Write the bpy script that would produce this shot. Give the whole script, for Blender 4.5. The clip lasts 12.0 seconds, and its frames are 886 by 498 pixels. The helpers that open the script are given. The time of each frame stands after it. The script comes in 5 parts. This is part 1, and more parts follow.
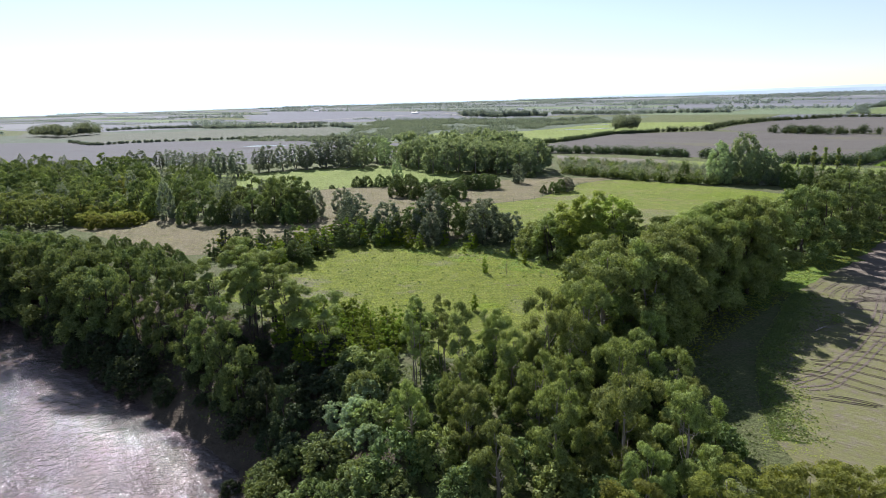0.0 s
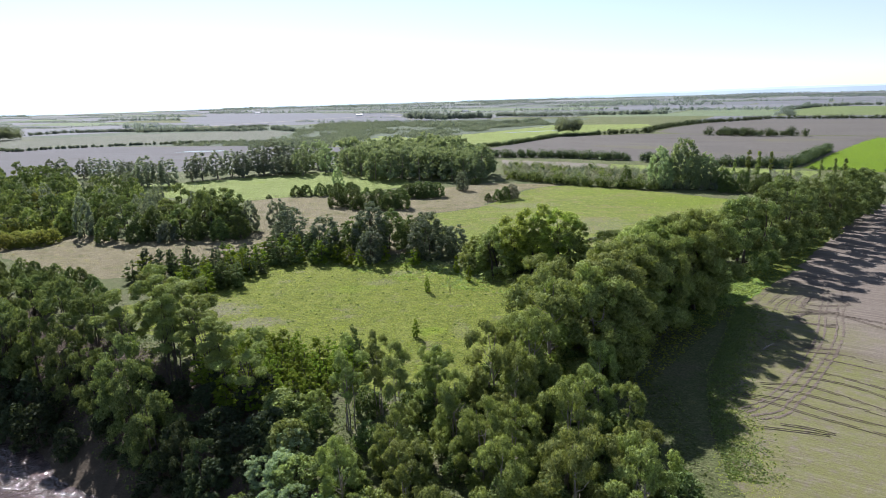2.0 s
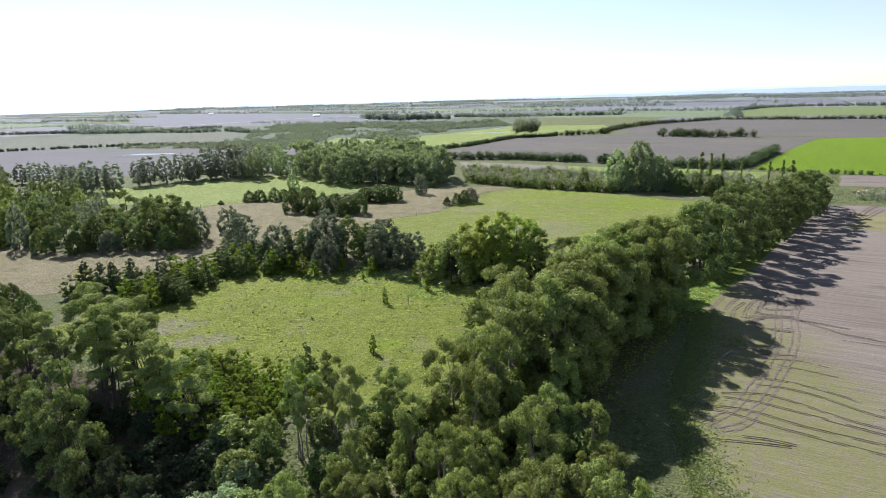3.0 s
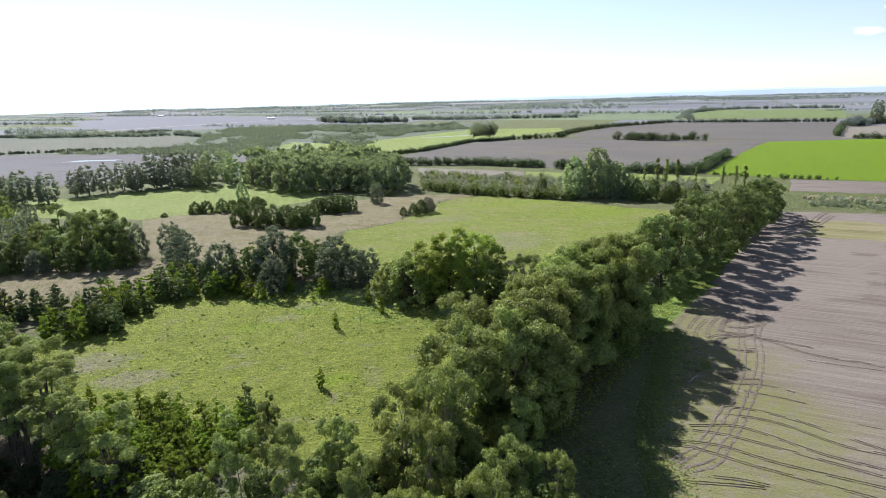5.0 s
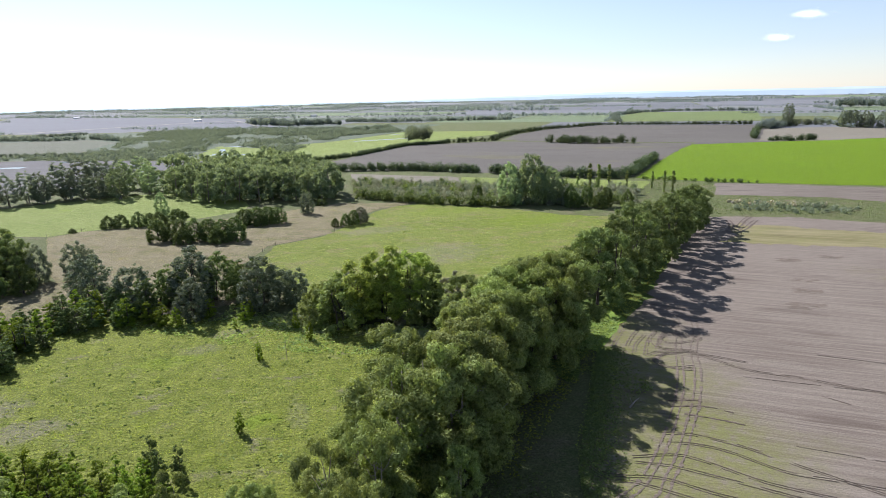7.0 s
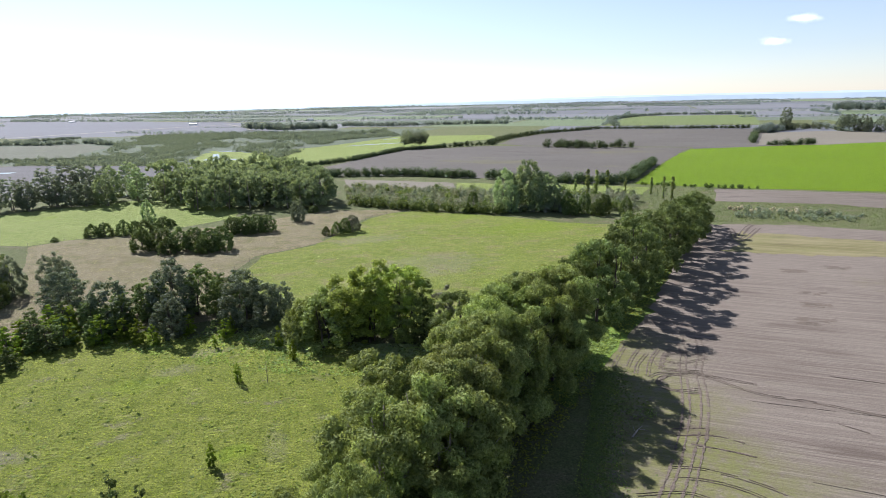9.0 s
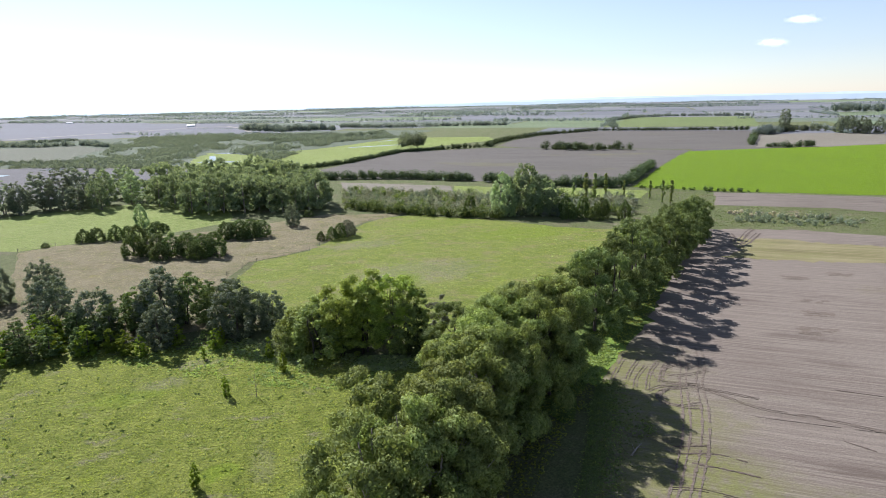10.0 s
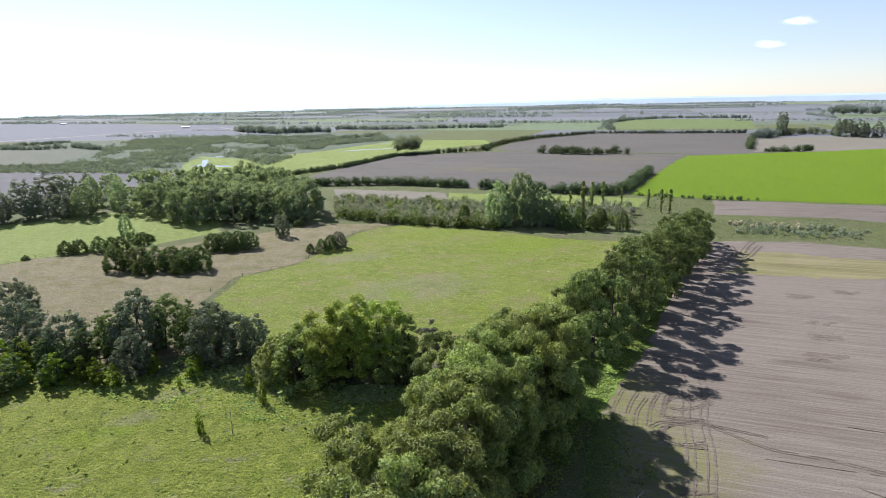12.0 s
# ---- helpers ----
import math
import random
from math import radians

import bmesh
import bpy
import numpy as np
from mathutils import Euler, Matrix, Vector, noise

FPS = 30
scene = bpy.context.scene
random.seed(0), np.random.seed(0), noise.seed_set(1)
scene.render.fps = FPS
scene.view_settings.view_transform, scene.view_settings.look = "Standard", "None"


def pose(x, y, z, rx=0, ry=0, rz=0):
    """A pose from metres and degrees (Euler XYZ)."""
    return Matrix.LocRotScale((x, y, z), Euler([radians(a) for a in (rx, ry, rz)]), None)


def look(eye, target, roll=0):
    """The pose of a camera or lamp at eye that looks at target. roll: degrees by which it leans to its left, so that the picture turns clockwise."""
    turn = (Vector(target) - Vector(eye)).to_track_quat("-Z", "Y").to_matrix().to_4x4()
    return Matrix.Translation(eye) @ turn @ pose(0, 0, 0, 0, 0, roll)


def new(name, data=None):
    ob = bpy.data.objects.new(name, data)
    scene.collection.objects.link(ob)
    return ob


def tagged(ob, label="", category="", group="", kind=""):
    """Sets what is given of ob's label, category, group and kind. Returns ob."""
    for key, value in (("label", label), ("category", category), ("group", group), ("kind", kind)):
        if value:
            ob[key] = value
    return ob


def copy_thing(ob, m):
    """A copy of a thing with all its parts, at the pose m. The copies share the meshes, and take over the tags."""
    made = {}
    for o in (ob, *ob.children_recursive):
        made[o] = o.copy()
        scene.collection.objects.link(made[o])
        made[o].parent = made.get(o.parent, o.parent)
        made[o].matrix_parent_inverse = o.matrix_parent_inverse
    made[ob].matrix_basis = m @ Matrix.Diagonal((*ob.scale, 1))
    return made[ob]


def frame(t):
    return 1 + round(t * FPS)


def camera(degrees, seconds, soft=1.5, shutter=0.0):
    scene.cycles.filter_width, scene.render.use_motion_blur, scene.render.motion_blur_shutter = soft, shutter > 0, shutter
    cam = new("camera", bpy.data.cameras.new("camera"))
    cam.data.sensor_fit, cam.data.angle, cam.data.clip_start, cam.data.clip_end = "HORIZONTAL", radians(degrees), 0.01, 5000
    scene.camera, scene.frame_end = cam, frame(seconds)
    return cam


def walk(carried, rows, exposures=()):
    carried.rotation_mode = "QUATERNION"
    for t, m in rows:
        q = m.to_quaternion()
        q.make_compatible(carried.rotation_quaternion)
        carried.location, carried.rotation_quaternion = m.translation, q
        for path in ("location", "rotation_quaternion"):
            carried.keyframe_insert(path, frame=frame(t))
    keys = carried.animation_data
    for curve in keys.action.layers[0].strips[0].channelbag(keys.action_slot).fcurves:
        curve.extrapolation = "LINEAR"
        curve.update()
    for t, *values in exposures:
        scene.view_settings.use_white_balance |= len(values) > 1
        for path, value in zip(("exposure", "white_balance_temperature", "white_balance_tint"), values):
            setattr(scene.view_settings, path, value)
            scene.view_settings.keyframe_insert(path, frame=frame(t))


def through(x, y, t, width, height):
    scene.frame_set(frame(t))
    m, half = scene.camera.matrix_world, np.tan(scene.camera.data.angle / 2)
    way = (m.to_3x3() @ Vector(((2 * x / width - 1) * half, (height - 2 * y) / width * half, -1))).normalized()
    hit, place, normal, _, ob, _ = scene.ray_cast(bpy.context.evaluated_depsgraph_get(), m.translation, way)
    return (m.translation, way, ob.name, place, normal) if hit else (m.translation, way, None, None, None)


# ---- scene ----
cam = camera(73.3, 12.0, soft=0.6)
PATH = [
    (0, (-0.571, 9.714, 42.947), (-0.59, 11.651, 42.451), -1.7),
    (0.5, (-0.028, 11.722, 43.428), (-0.019, 13.66, 42.933), -1.8),
    (1, (0.452, 13.918, 43.95), (0.507, 15.855, 43.454), -1.8),
    (1.5, (1.048, 15.926, 44.558), (1.149, 17.86, 44.061), -1.8),
    (2, (1.672, 17.893, 45.071), (1.825, 19.824, 44.573), -1.7),
    (2.5, (2.236, 19.885, 45.582), (2.465, 21.807, 45.082), -1.6),
    (4.5, (4.727, 27.554, 47.729), (5.097, 29.455, 47.23), -1.6),
    (5, (5.507, 29.401, 48.287), (5.922, 31.293, 47.787), -1.5),
    (5.5, (6.306, 31.152, 48.863), (6.769, 33.032, 48.363), -1.4),
    (6, (7.118, 32.868, 49.46), (7.639, 34.733, 48.959), -1.4),
    (6.5, (7.94, 34.502, 50.077), (8.518, 36.35, 49.574), -1.3),
    (7, (8.72, 36.219, 50.552), (9.334, 38.055, 50.05), -1.3),
    (9, (12.318, 42.487, 50.936), (12.941, 44.323, 50.445), -1.3),
    (9.5, (13.278, 43.822, 51.365), (13.904, 45.658, 50.876), -1.3),
    (10, (14.265, 45.283, 51.822), (14.892, 47.118, 51.334), -1.3),
    (10.5, (15.221, 46.937, 52.482), (15.851, 48.771, 51.993), -1.3),
    (11, (16.153, 48.523, 53.26), (16.785, 50.356, 52.773), -1.3),
    (11.5, (17.103, 50.155, 54.02), (17.738, 51.988, 53.533), -1.3),
    (12, (18.144, 51.813, 54.676), (18.781, 53.646, 54.189), -1.2),
]
walk(cam, [(t, look(eye, target, roll)) for t, eye, target, roll in PATH], [(0, 1.02), (1.5, 1.1), (4.5, 1.2), (5.5, 1.18), (7, 1.1), (12, 1.12)])

# ---- light ----
scene.view_settings.use_white_balance = True
scene.view_settings.white_balance_temperature = 5950
scene.view_settings.white_balance_tint = 16.5
SUN_AZ, SUN_EL = -20.0, 39.5      # degrees from +y (clockwise positive), above the horizon
world = bpy.data.worlds.new("sky")
scene.world = world
world.use_nodes = True
wn, wl = world.node_tree.nodes, world.node_tree.links
sky = wn.new("ShaderNodeTexSky")
sky.sky_type, sky.sun_disc = "NISHITA", False
sky.sun_elevation, sky.sun_rotation = radians(SUN_EL), radians(SUN_AZ)
sky.altitude, sky.air_density, sky.dust_density, sky.ozone_density = 20, 1.0, 0.1, 3.0
pale = wn.new("ShaderNodeHueSaturation")
pale.inputs["Saturation"].default_value, pale.inputs["Value"].default_value = 0.7, 1.0
wl.new(sky.outputs["Color"], pale.inputs["Color"])
wl.new(pale.outputs["Color"], wn["Background"].inputs["Color"])
wn["Background"].inputs["Strength"].default_value = 0.064
lamp = bpy.data.lights.new("sun", "SUN")
lamp.energy, lamp.angle, lamp.color = 5.0, radians(0.53), (1.0, 0.955, 0.9)
sun = new("sun", lamp)
away = Vector((math.sin(radians(SUN_AZ)) * math.cos(radians(SUN_EL)), math.cos(radians(SUN_AZ)) * math.cos(radians(SUN_EL)), math.sin(radians(SUN_EL))))
sun.matrix_world = look(away * 300, (0, 0, 0))


# ---- materials ----
class Nodes:
    """A small helper round a material's node tree."""

    def __init__(self, name):
        self.mat = bpy.data.materials.new(name)
        self.mat.use_nodes = True
        self.n, self.l = self.mat.node_tree.nodes, self.mat.node_tree.links
        self.bsdf = self.n["Principled BSDF"]
        self.out = self.n["Material Output"]
        self.coord = self.n.new("ShaderNodeTexCoord").outputs["Object"]

    def put(self, socket, value):
        if isinstance(value, bpy.types.NodeSocket):
            self.l.new(value, socket)
        elif isinstance(value, tuple) and len(value) == 3 and socket.type == "RGBA":
            socket.default_value = (*value, 1)
        else:
            socket.default_value = value

    def noise(self, scale, detail=4, rough=0.55, where=None, stretch=None, turn=0.0):
        node = self.n.new("ShaderNodeTexNoise")
        src = where or self.coord
        if stretch:
            m = self.n.new("ShaderNodeMapping")
            m.vector_type = "TEXTURE"
            m.inputs["Scale"].default_value = tuple(1 / v for v in stretch)
            m.inputs["Rotation"].default_value = (0, 0, radians(-turn))
            self.l.new(src, m.inputs["Vector"])
            src = m.outputs["Vector"]
        self.l.new(src, node.inputs["Vector"])
        node.inputs["Scale"].default_value, node.inputs["Detail"].default_value, node.inputs["Roughness"].default_value = scale, detail, rough
        return node.outputs["Fac"]

    def ramp(self, fac, lo, hi):
        node = self.n.new("ShaderNodeMapRange")
        node.interpolation_type = "SMOOTHSTEP"
        self.l.new(fac, node.inputs["Value"])
        node.inputs["From Min"].default_value, node.inputs["From Max"].default_value = lo, hi
        return node.outputs["Result"]

    def mix(self, fac, a, b, kind="MIX"):
        node = self.n.new("ShaderNodeMix")
        node.data_type, node.blend_type = "RGBA", kind
        self.put(node.inputs["Factor"], fac)
        self.put(node.inputs["A"], a)
        self.put(node.inputs["B"], b)
        return node.outputs["Result"]

    def math(self, kind, a, b=0.0):
        node = self.n.new("ShaderNodeMath")
        node.operation = kind
        self.put(node.inputs[0], a)
        self.put(node.inputs[1], b)
        return node.outputs[0]

    def shifted(self, by):
        node = self.n.new("ShaderNodeMapping")
        node.inputs["Location"].default_value = (by, by * 0.7, 0)
        self.l.new(self.coord, node.inputs["Vector"])
        return node.outputs["Vector"]

    def spot(self, x, y, rx, ry):
        """1 in a ragged patch of the ground round (x, y), 0 outside it."""
        sep = self.n.new("ShaderNodeSeparateXYZ")
        self.l.new(self.coord, sep.inputs[0])
        a = self.math("DIVIDE", self.math("SUBTRACT", sep.outputs[0], x), rx)
        b = self.math("DIVIDE", self.math("SUBTRACT", sep.outputs[1], y), ry)
        d = self.math("SQRT", self.math("ADD", self.math("MULTIPLY", a, a), self.math("MULTIPLY", b, b)))
        d = self.math("ADD", d, self.math("MULTIPLY", self.math("SUBTRACT", self.noise(0.3, 6, 0.7), 0.5), 2.6))
        return self.math("SUBTRACT", 1.0, self.ramp(d, 0.55, 1.1))

    def bump(self, height, strength, distance):
        node = self.n.new("ShaderNodeBump")
        self.l.new(height, node.inputs["Height"])
        node.inputs["Strength"].default_value, node.inputs["Distance"].default_value = strength, distance
        self.l.new(node.outputs["Normal"], self.bsdf.inputs["Normal"])

    def finish(self, colour, rough=0.9, spec=0.2):
        self.put(self.bsdf.inputs["Base Color"], colour)
        self.put(self.bsdf.inputs["Roughness"], rough)
        self.bsdf.inputs["Specular IOR Level"].default_value = spec
        return self.mat


def grass_material(name, lush, pale, dry, patch=18.0, dryness=0.55, spots=()):
    m = Nodes(name)
    big = m.ramp(m.noise(1 / patch, 5, 0.6), 0.35, 0.68)
    mid = m.ramp(m.noise(0.35, 5, 0.65), 0.35, 0.7)
    c = m.mix(mid, lush, pale)
    spot = m.ramp(m.noise(1 / (patch * 0.55), 6, 0.7, stretch=(1, 1.6, 1), turn=20), dryness, dryness + 0.16)
    c = m.mix(m.math("MULTIPLY", spot, 0.85), c, dry)
    c = m.mix(big, c, m.mix(0.5, c, pale))
    fine = m.noise(2.6, 6, 0.75)
    c = m.mix(m.ramp(fine, 0.3, 0.7), m.mix(0.72, c, (0.03, 0.036, 0.015)), c)
    lit = m.ramp(m.noise(0.9, 6, 0.8, stretch=(1, 1.5, 1)), 0.48, 0.7)
    c = m.mix(m.math("MULTIPLY", lit, 0.75), c, m.mix(1.0, c, (1.7, 1.6, 1.75), "MULTIPLY"))
    vivid = m.ramp(m.noise(1 / (patch * 0.8), 5, 0.65, where=m.shifted(37.0)), 0.6, 0.72)
    c = m.mix(m.math("MULTIPLY", vivid, 0.6), c, m.mix(1.0, c, (1.1, 1.2, 0.45), "MULTIPLY"))
    for cx, cy, rx, ry, tone, amount in spots:
        c = m.mix(m.math("MULTIPLY", m.spot(cx, cy, rx, ry), amount), c, m.mix(m.ramp(m.noise(1.3, 6, 0.75), 0.35, 0.65), tuple(v * 0.6 for v in tone), tone))
    hummock = m.math("ADD", m.noise(2.2, 7, 0.75), m.math("MULTIPLY", m.noise(0.75, 4, 0.65, stretch=(1.0, 1.7, 1), turn=20), 1.3))
    m.bump(hummock, 1.0, 0.5)
    return m.finish(c, 0.95, 0.1)


def soil_material(name, soil, straw, weed, turn, weeds=0.62, row=0.35, patch=30.0, headland=False):
    """Tilled land: long drilled rows, straw, weedy patches, damp spots."""
    m = Nodes(name)
    rows = m.noise(row * 2, 5, 0.65, stretch=(0.06, 2.4, 1), turn=turn)
    wide = m.noise(1 / patch, 5, 0.6, stretch=(0.45, 1, 1), turn=turn)
    c = m.mix(m.ramp(rows, 0.35, 0.68), soil, straw)
    c = m.mix(m.ramp(wide, 0.4, 0.62), c, m.mix(0.45, c, straw))
    w = m.ramp(m.noise(1 / (patch * 1.3), 5, 0.65, stretch=(0.6, 1, 1), turn=turn), weeds, weeds + 0.14)
    c = m.mix(m.math("MULTIPLY", w, 0.8), c, weed)
    if headland:
        sep = m.n.new("ShaderNodeSeparateXYZ")
        m.l.new(m.coord, sep.inputs[0])
        far_ = m.math("SUBTRACT", m.math("MULTIPLY", sep.outputs[0], 0.01), m.math("MULTIPLY", sep.outputs[1], 0.0022))
        far_ = m.math("ADD", far_, m.math("MULTIPLY", m.math("SUBTRACT", m.noise(0.07, 6, 0.65, stretch=(0.5, 1, 1), turn=turn), 0.5), 0.5))
        grown = m.math("SUBTRACT", 1.0, m.ramp(far_, 0.48, 0.7))
        grown = m.math("MULTIPLY", grown, m.ramp(m.noise(0.5, 5, 0.7), 0.22, 0.6))
        c = m.mix(m.math("MULTIPLY", grown, 0.75), c, m.mix(m.noise(0.2, 3), (0.15, 0.15, 0.035), (0.128, 0.158, 0.032)))
    damp = m.ramp(m.noise(1 / 11, 3, 0.5, stretch=(0.3, 1.3, 1), turn=turn), 0.6, 0.72)
    c = m.mix(m.math("MULTIPLY", damp, 0.7), c, m.mix(0.6, c, (0.06, 0.045, 0.035)))
    c = m.mix(m.ramp(m.noise(3.0, 6, 0.8), 0.3, 0.7), m.mix(0.5, c, (0.07, 0.055, 0.045)), c)
    streak = m.ramp(m.noise(1.6, 5, 0.75, stretch=(0.12, 1.8, 1), turn=turn), 0.5, 0.7)
    c = m.mix(m.math("MULTIPLY", streak, 0.4), c, m.mix(1.0, c, (1.4, 1.4, 1.4), "MULTIPLY"))
    m.bump(m.noise(2.0, 6, 0.75, stretch=(0.4, 1.6, 1), turn=turn), 0.8, 0.2)
    return m.finish(c, 0.95, 0.1)


def leaf_material(name, dark, light, shine, glow=0.35, spread=0.12, tips=0.55):
    """Foliage: each tree and each leaf tuft a little different; light passes through the leaves."""
    m = Nodes(name)
    info = m.n.new("ShaderNodeObjectInfo").outputs["Random"]
    isle = m.n.new("ShaderNodeNewGeometry").outputs["Random Per Island"]
    c = m.mix(isle, dark, light)
    young = m.ramp(m.noise(0.5, 3, 0.6), 0.48, 0.68)
    c = m.mix(m.math("MULTIPLY", young, tips), c, m.mix(1.0, c, (1.34, 1.36, 0.8), "MULTIPLY"))
    hue = m.n.new("ShaderNodeHueSaturation")
    m.l.new(c, hue.inputs["Color"])
    m.put(hue.inputs["Hue"], m.math("ADD", 0.5 - spread * 0.08, m.math("MULTIPLY", info, spread * 0.2)))
    m.put(hue.inputs["Value"], m.math("ADD", 0.78, m.math("MULTIPLY", info, 0.5)))
    c = hue.outputs["Color"]
    m.finish(c, 0.75, shine * 0.2)
    through = m.n.new("ShaderNodeBsdfTranslucent")
    m.put(through.inputs["Color"], m.mix(0.7, c, m.mix(1.0, c, (2.1, 1.95, 0.9), "MULTIPLY")))
    both = m.n.new("ShaderNodeMixShader")
    both.inputs[0].default_value = glow
    m.l.new(m.bsdf.outputs[0], both.inputs[1])
    m.l.new(through.outputs[0], both.inputs[2])
    m.l.new(both.outputs[0], m.out.inputs["Surface"])
    return m.mat


def bark_material(name, a, b):
    m = Nodes(name)
    c = m.mix(m.ramp(m.noise(2.5, 5, 0.7, stretch=(1, 1, 0.25)), 0.35, 0.65), a, b)
    m.bump(m.noise(6, 5, 0.7, stretch=(1, 1, 0.2)), 0.7, 0.05)
    return m.finish(c, 0.85, 0.2)


def water_material(name, colour, rough, waves):
    m = Nodes(name)
    h = m.math("ADD", m.noise(0.4, 3, 0.55, stretch=(1, 1.7, 1), turn=40), m.math("MULTIPLY", m.noise(1.7, 3, 0.6), 0.55))
    m.bump(h, 1.0, waves)
    c = m.mix(m.ramp(m.noise(0.05, 4), 0.35, 0.65), colour, tuple(v * 0.8 for v in colour))
    return m.finish(c, rough, 0.5)


def land_material(name):
    """Rough grassland; bare earth where the bank is steep."""
    grass_material(name, (0.10, 0.129, 0.043), (0.16, 0.172, 0.074), (0.183, 0.156, 0.10), 24, 0.5)
    mat = bpy.data.materials[name]
    n, l = mat.node_tree.nodes, mat.node_tree.links
    bsdf = n["Principled BSDF"]
    grass = bsdf.inputs["Base Color"].links[0].from_socket
    geo, sep, rng_, mixer, spots = n.new("ShaderNodeNewGeometry"), n.new("ShaderNodeSeparateXYZ"), n.new("ShaderNodeMapRange"), n.new("ShaderNodeMix"), n.new("ShaderNodeTexNoise")
    l.new(geo.outputs["Normal"], sep.inputs[0])
    l.new(sep.outputs[2], rng_.inputs["Value"])
    rng_.inputs["From Min"].default_value, rng_.inputs["From Max"].default_value = 0.985, 0.94
    mixer.data_type = "RGBA"
    # bare mud low down by the river
    low, place, most = n.new("ShaderNodeMapRange"), n.new("ShaderNodeSeparateXYZ"), n.new("ShaderNodeMath")
    l.new(geo.outputs["Position"], place.inputs[0])
    l.new(place.outputs[2], low.inputs["Value"])
    low.inputs["From Min"].default_value, low.inputs["From Max"].default_value = -5.0, -9.0
    most.operation = "MAXIMUM"
    l.new(rng_.outputs[0], most.inputs[0])
    l.new(low.outputs[0], most.inputs[1])
    l.new(most.outputs[0], mixer.inputs["Factor"])
    l.new(grass, mixer.inputs["A"])
    ramp = n.new("ShaderNodeMix")
    ramp.data_type = "RGBA"
    spots.inputs["Scale"].default_value, spots.inputs["Detail"].default_value = 0.7, 6
    l.new(geo.outputs["Position"], spots.inputs["Vector"])
    l.new(spots.outputs["Fac"], ramp.inputs["Factor"])
    ramp.inputs["A"].default_value, ramp.inputs["B"].default_value = (0.06, 0.048, 0.035, 1), (0.13, 0.105, 0.075, 1)
    l.new(ramp.outputs["Result"], mixer.inputs["B"])
    l.new(mixer.outputs["Result"], bsdf.inputs["Base Color"])
    return mat


M_LAND = land_material("land")
M_ROUGH = grass_material("rough_grass", (0.088, 0.112, 0.037), (0.139, 0.150, 0.064), (0.159, 0.136, 0.088), 24, 0.5)
MAUVE, VIVID = (0.24, 0.205, 0.18), (0.17, 0.24, 0.02)
M_MEADOW = grass_material("meadow_grass", (0.127, 0.166, 0.015), (0.232, 0.265, 0.046), (0.232, 0.200, 0.147), 14, 0.54, ((-40, 148, 10, 6, MAUVE, 0.5), (-29, 138, 7, 4, MAUVE, 0.5), (-3, 162, 5, 3, MAUVE, 0.3), (13.5, 128, 2, 6, MAUVE, 0.2), (3, 169, 5, 2.5, MAUVE, 0.3), (7.5, 128, 3.5, 2.5, VIVID, 0.8), (-9, 158, 8, 3, VIVID, 0.5)))
M_PASTURE = grass_material("pasture_grass", (0.147, 0.196, 0.021), (0.230, 0.273, 0.055), (0.246, 0.222, 0.097), 22, 0.47, ((66, 216, 22, 14, MAUVE, 0.28), (55, 258, 16, 7, MAUVE, 0.25), (122, 252, 26, 14, VIVID, 0.55), (60, 212, 4, 7, VIVID, 0.6), (95, 285, 20, 8, VIVID, 0.45)))
M_LIGHT = grass_material("light_pasture_grass", (0.183, 0.248, 0.048), (0.271, 0.320, 0.095), (0.278, 0.269, 0.109), 40, 0.58)
M_TAN = grass_material("dry_grass", (0.205, 0.174, 0.097), (0.278, 0.241, 0.147), (0.163, 0.163, 0.065), 16, 0.46)
M_MARSH = grass_material("marsh_grass", (0.108, 0.138, 0.092), (0.140, 0.170, 0.118), (0.160, 0.168, 0.140), 60, 0.5)
M_FALLOW = grass_material("fallow_grass", (0.135, 0.148, 0.105), (0.165, 0.174, 0.130), (0.180, 0.175, 0.145), 70, 0.5)
M_CROP = grass_material("green_crop", (0.122, 0.212, 0.000), (0.150, 0.245, 0.000), (0.104, 0.186, 0.000), 70, 0.56)
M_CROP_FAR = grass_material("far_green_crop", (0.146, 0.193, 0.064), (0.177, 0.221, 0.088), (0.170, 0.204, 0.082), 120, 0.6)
M_STUBBLE = soil_material("stubble_soil", (0.121, 0.100, 0.080), (0.209, 0.182, 0.148), (0.150, 0.143, 0.048), 38, 0.6, headland=True)
M_BAND = soil_material("weedy_stubble", (0.13, 0.122, 0.045), (0.235, 0.212, 0.11), (0.15, 0.165, 0.045), 38, 0.5, 0.13)
M_BROWN = soil_material("brown_tilled_soil", (0.081, 0.078, 0.068), (0.122, 0.115, 0.098), (0.133, 0.130, 0.068), 30, 0.56, 0.12, 60)
M_GREY = soil_material("grey_tilled_soil", (0.090, 0.091, 0.093), (0.117, 0.121, 0.121), (0.106, 0.120, 0.060), 20, 0.66, 0.08, 120)
M_STRIP = soil_material("mauve_tilled_soil", (0.118, 0.100, 0.082), (0.193, 0.170, 0.139), (0.136, 0.136, 0.068), 38, 0.6, 0.25, 40)
# Far fields: base colours paled and blued to stand in for distance haze.
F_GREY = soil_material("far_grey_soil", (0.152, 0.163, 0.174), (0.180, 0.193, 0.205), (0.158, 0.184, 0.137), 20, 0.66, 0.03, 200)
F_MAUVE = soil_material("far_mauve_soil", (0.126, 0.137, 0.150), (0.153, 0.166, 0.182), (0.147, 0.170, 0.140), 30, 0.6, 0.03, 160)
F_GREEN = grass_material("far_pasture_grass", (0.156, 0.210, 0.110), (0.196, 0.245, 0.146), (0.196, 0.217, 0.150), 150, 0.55)
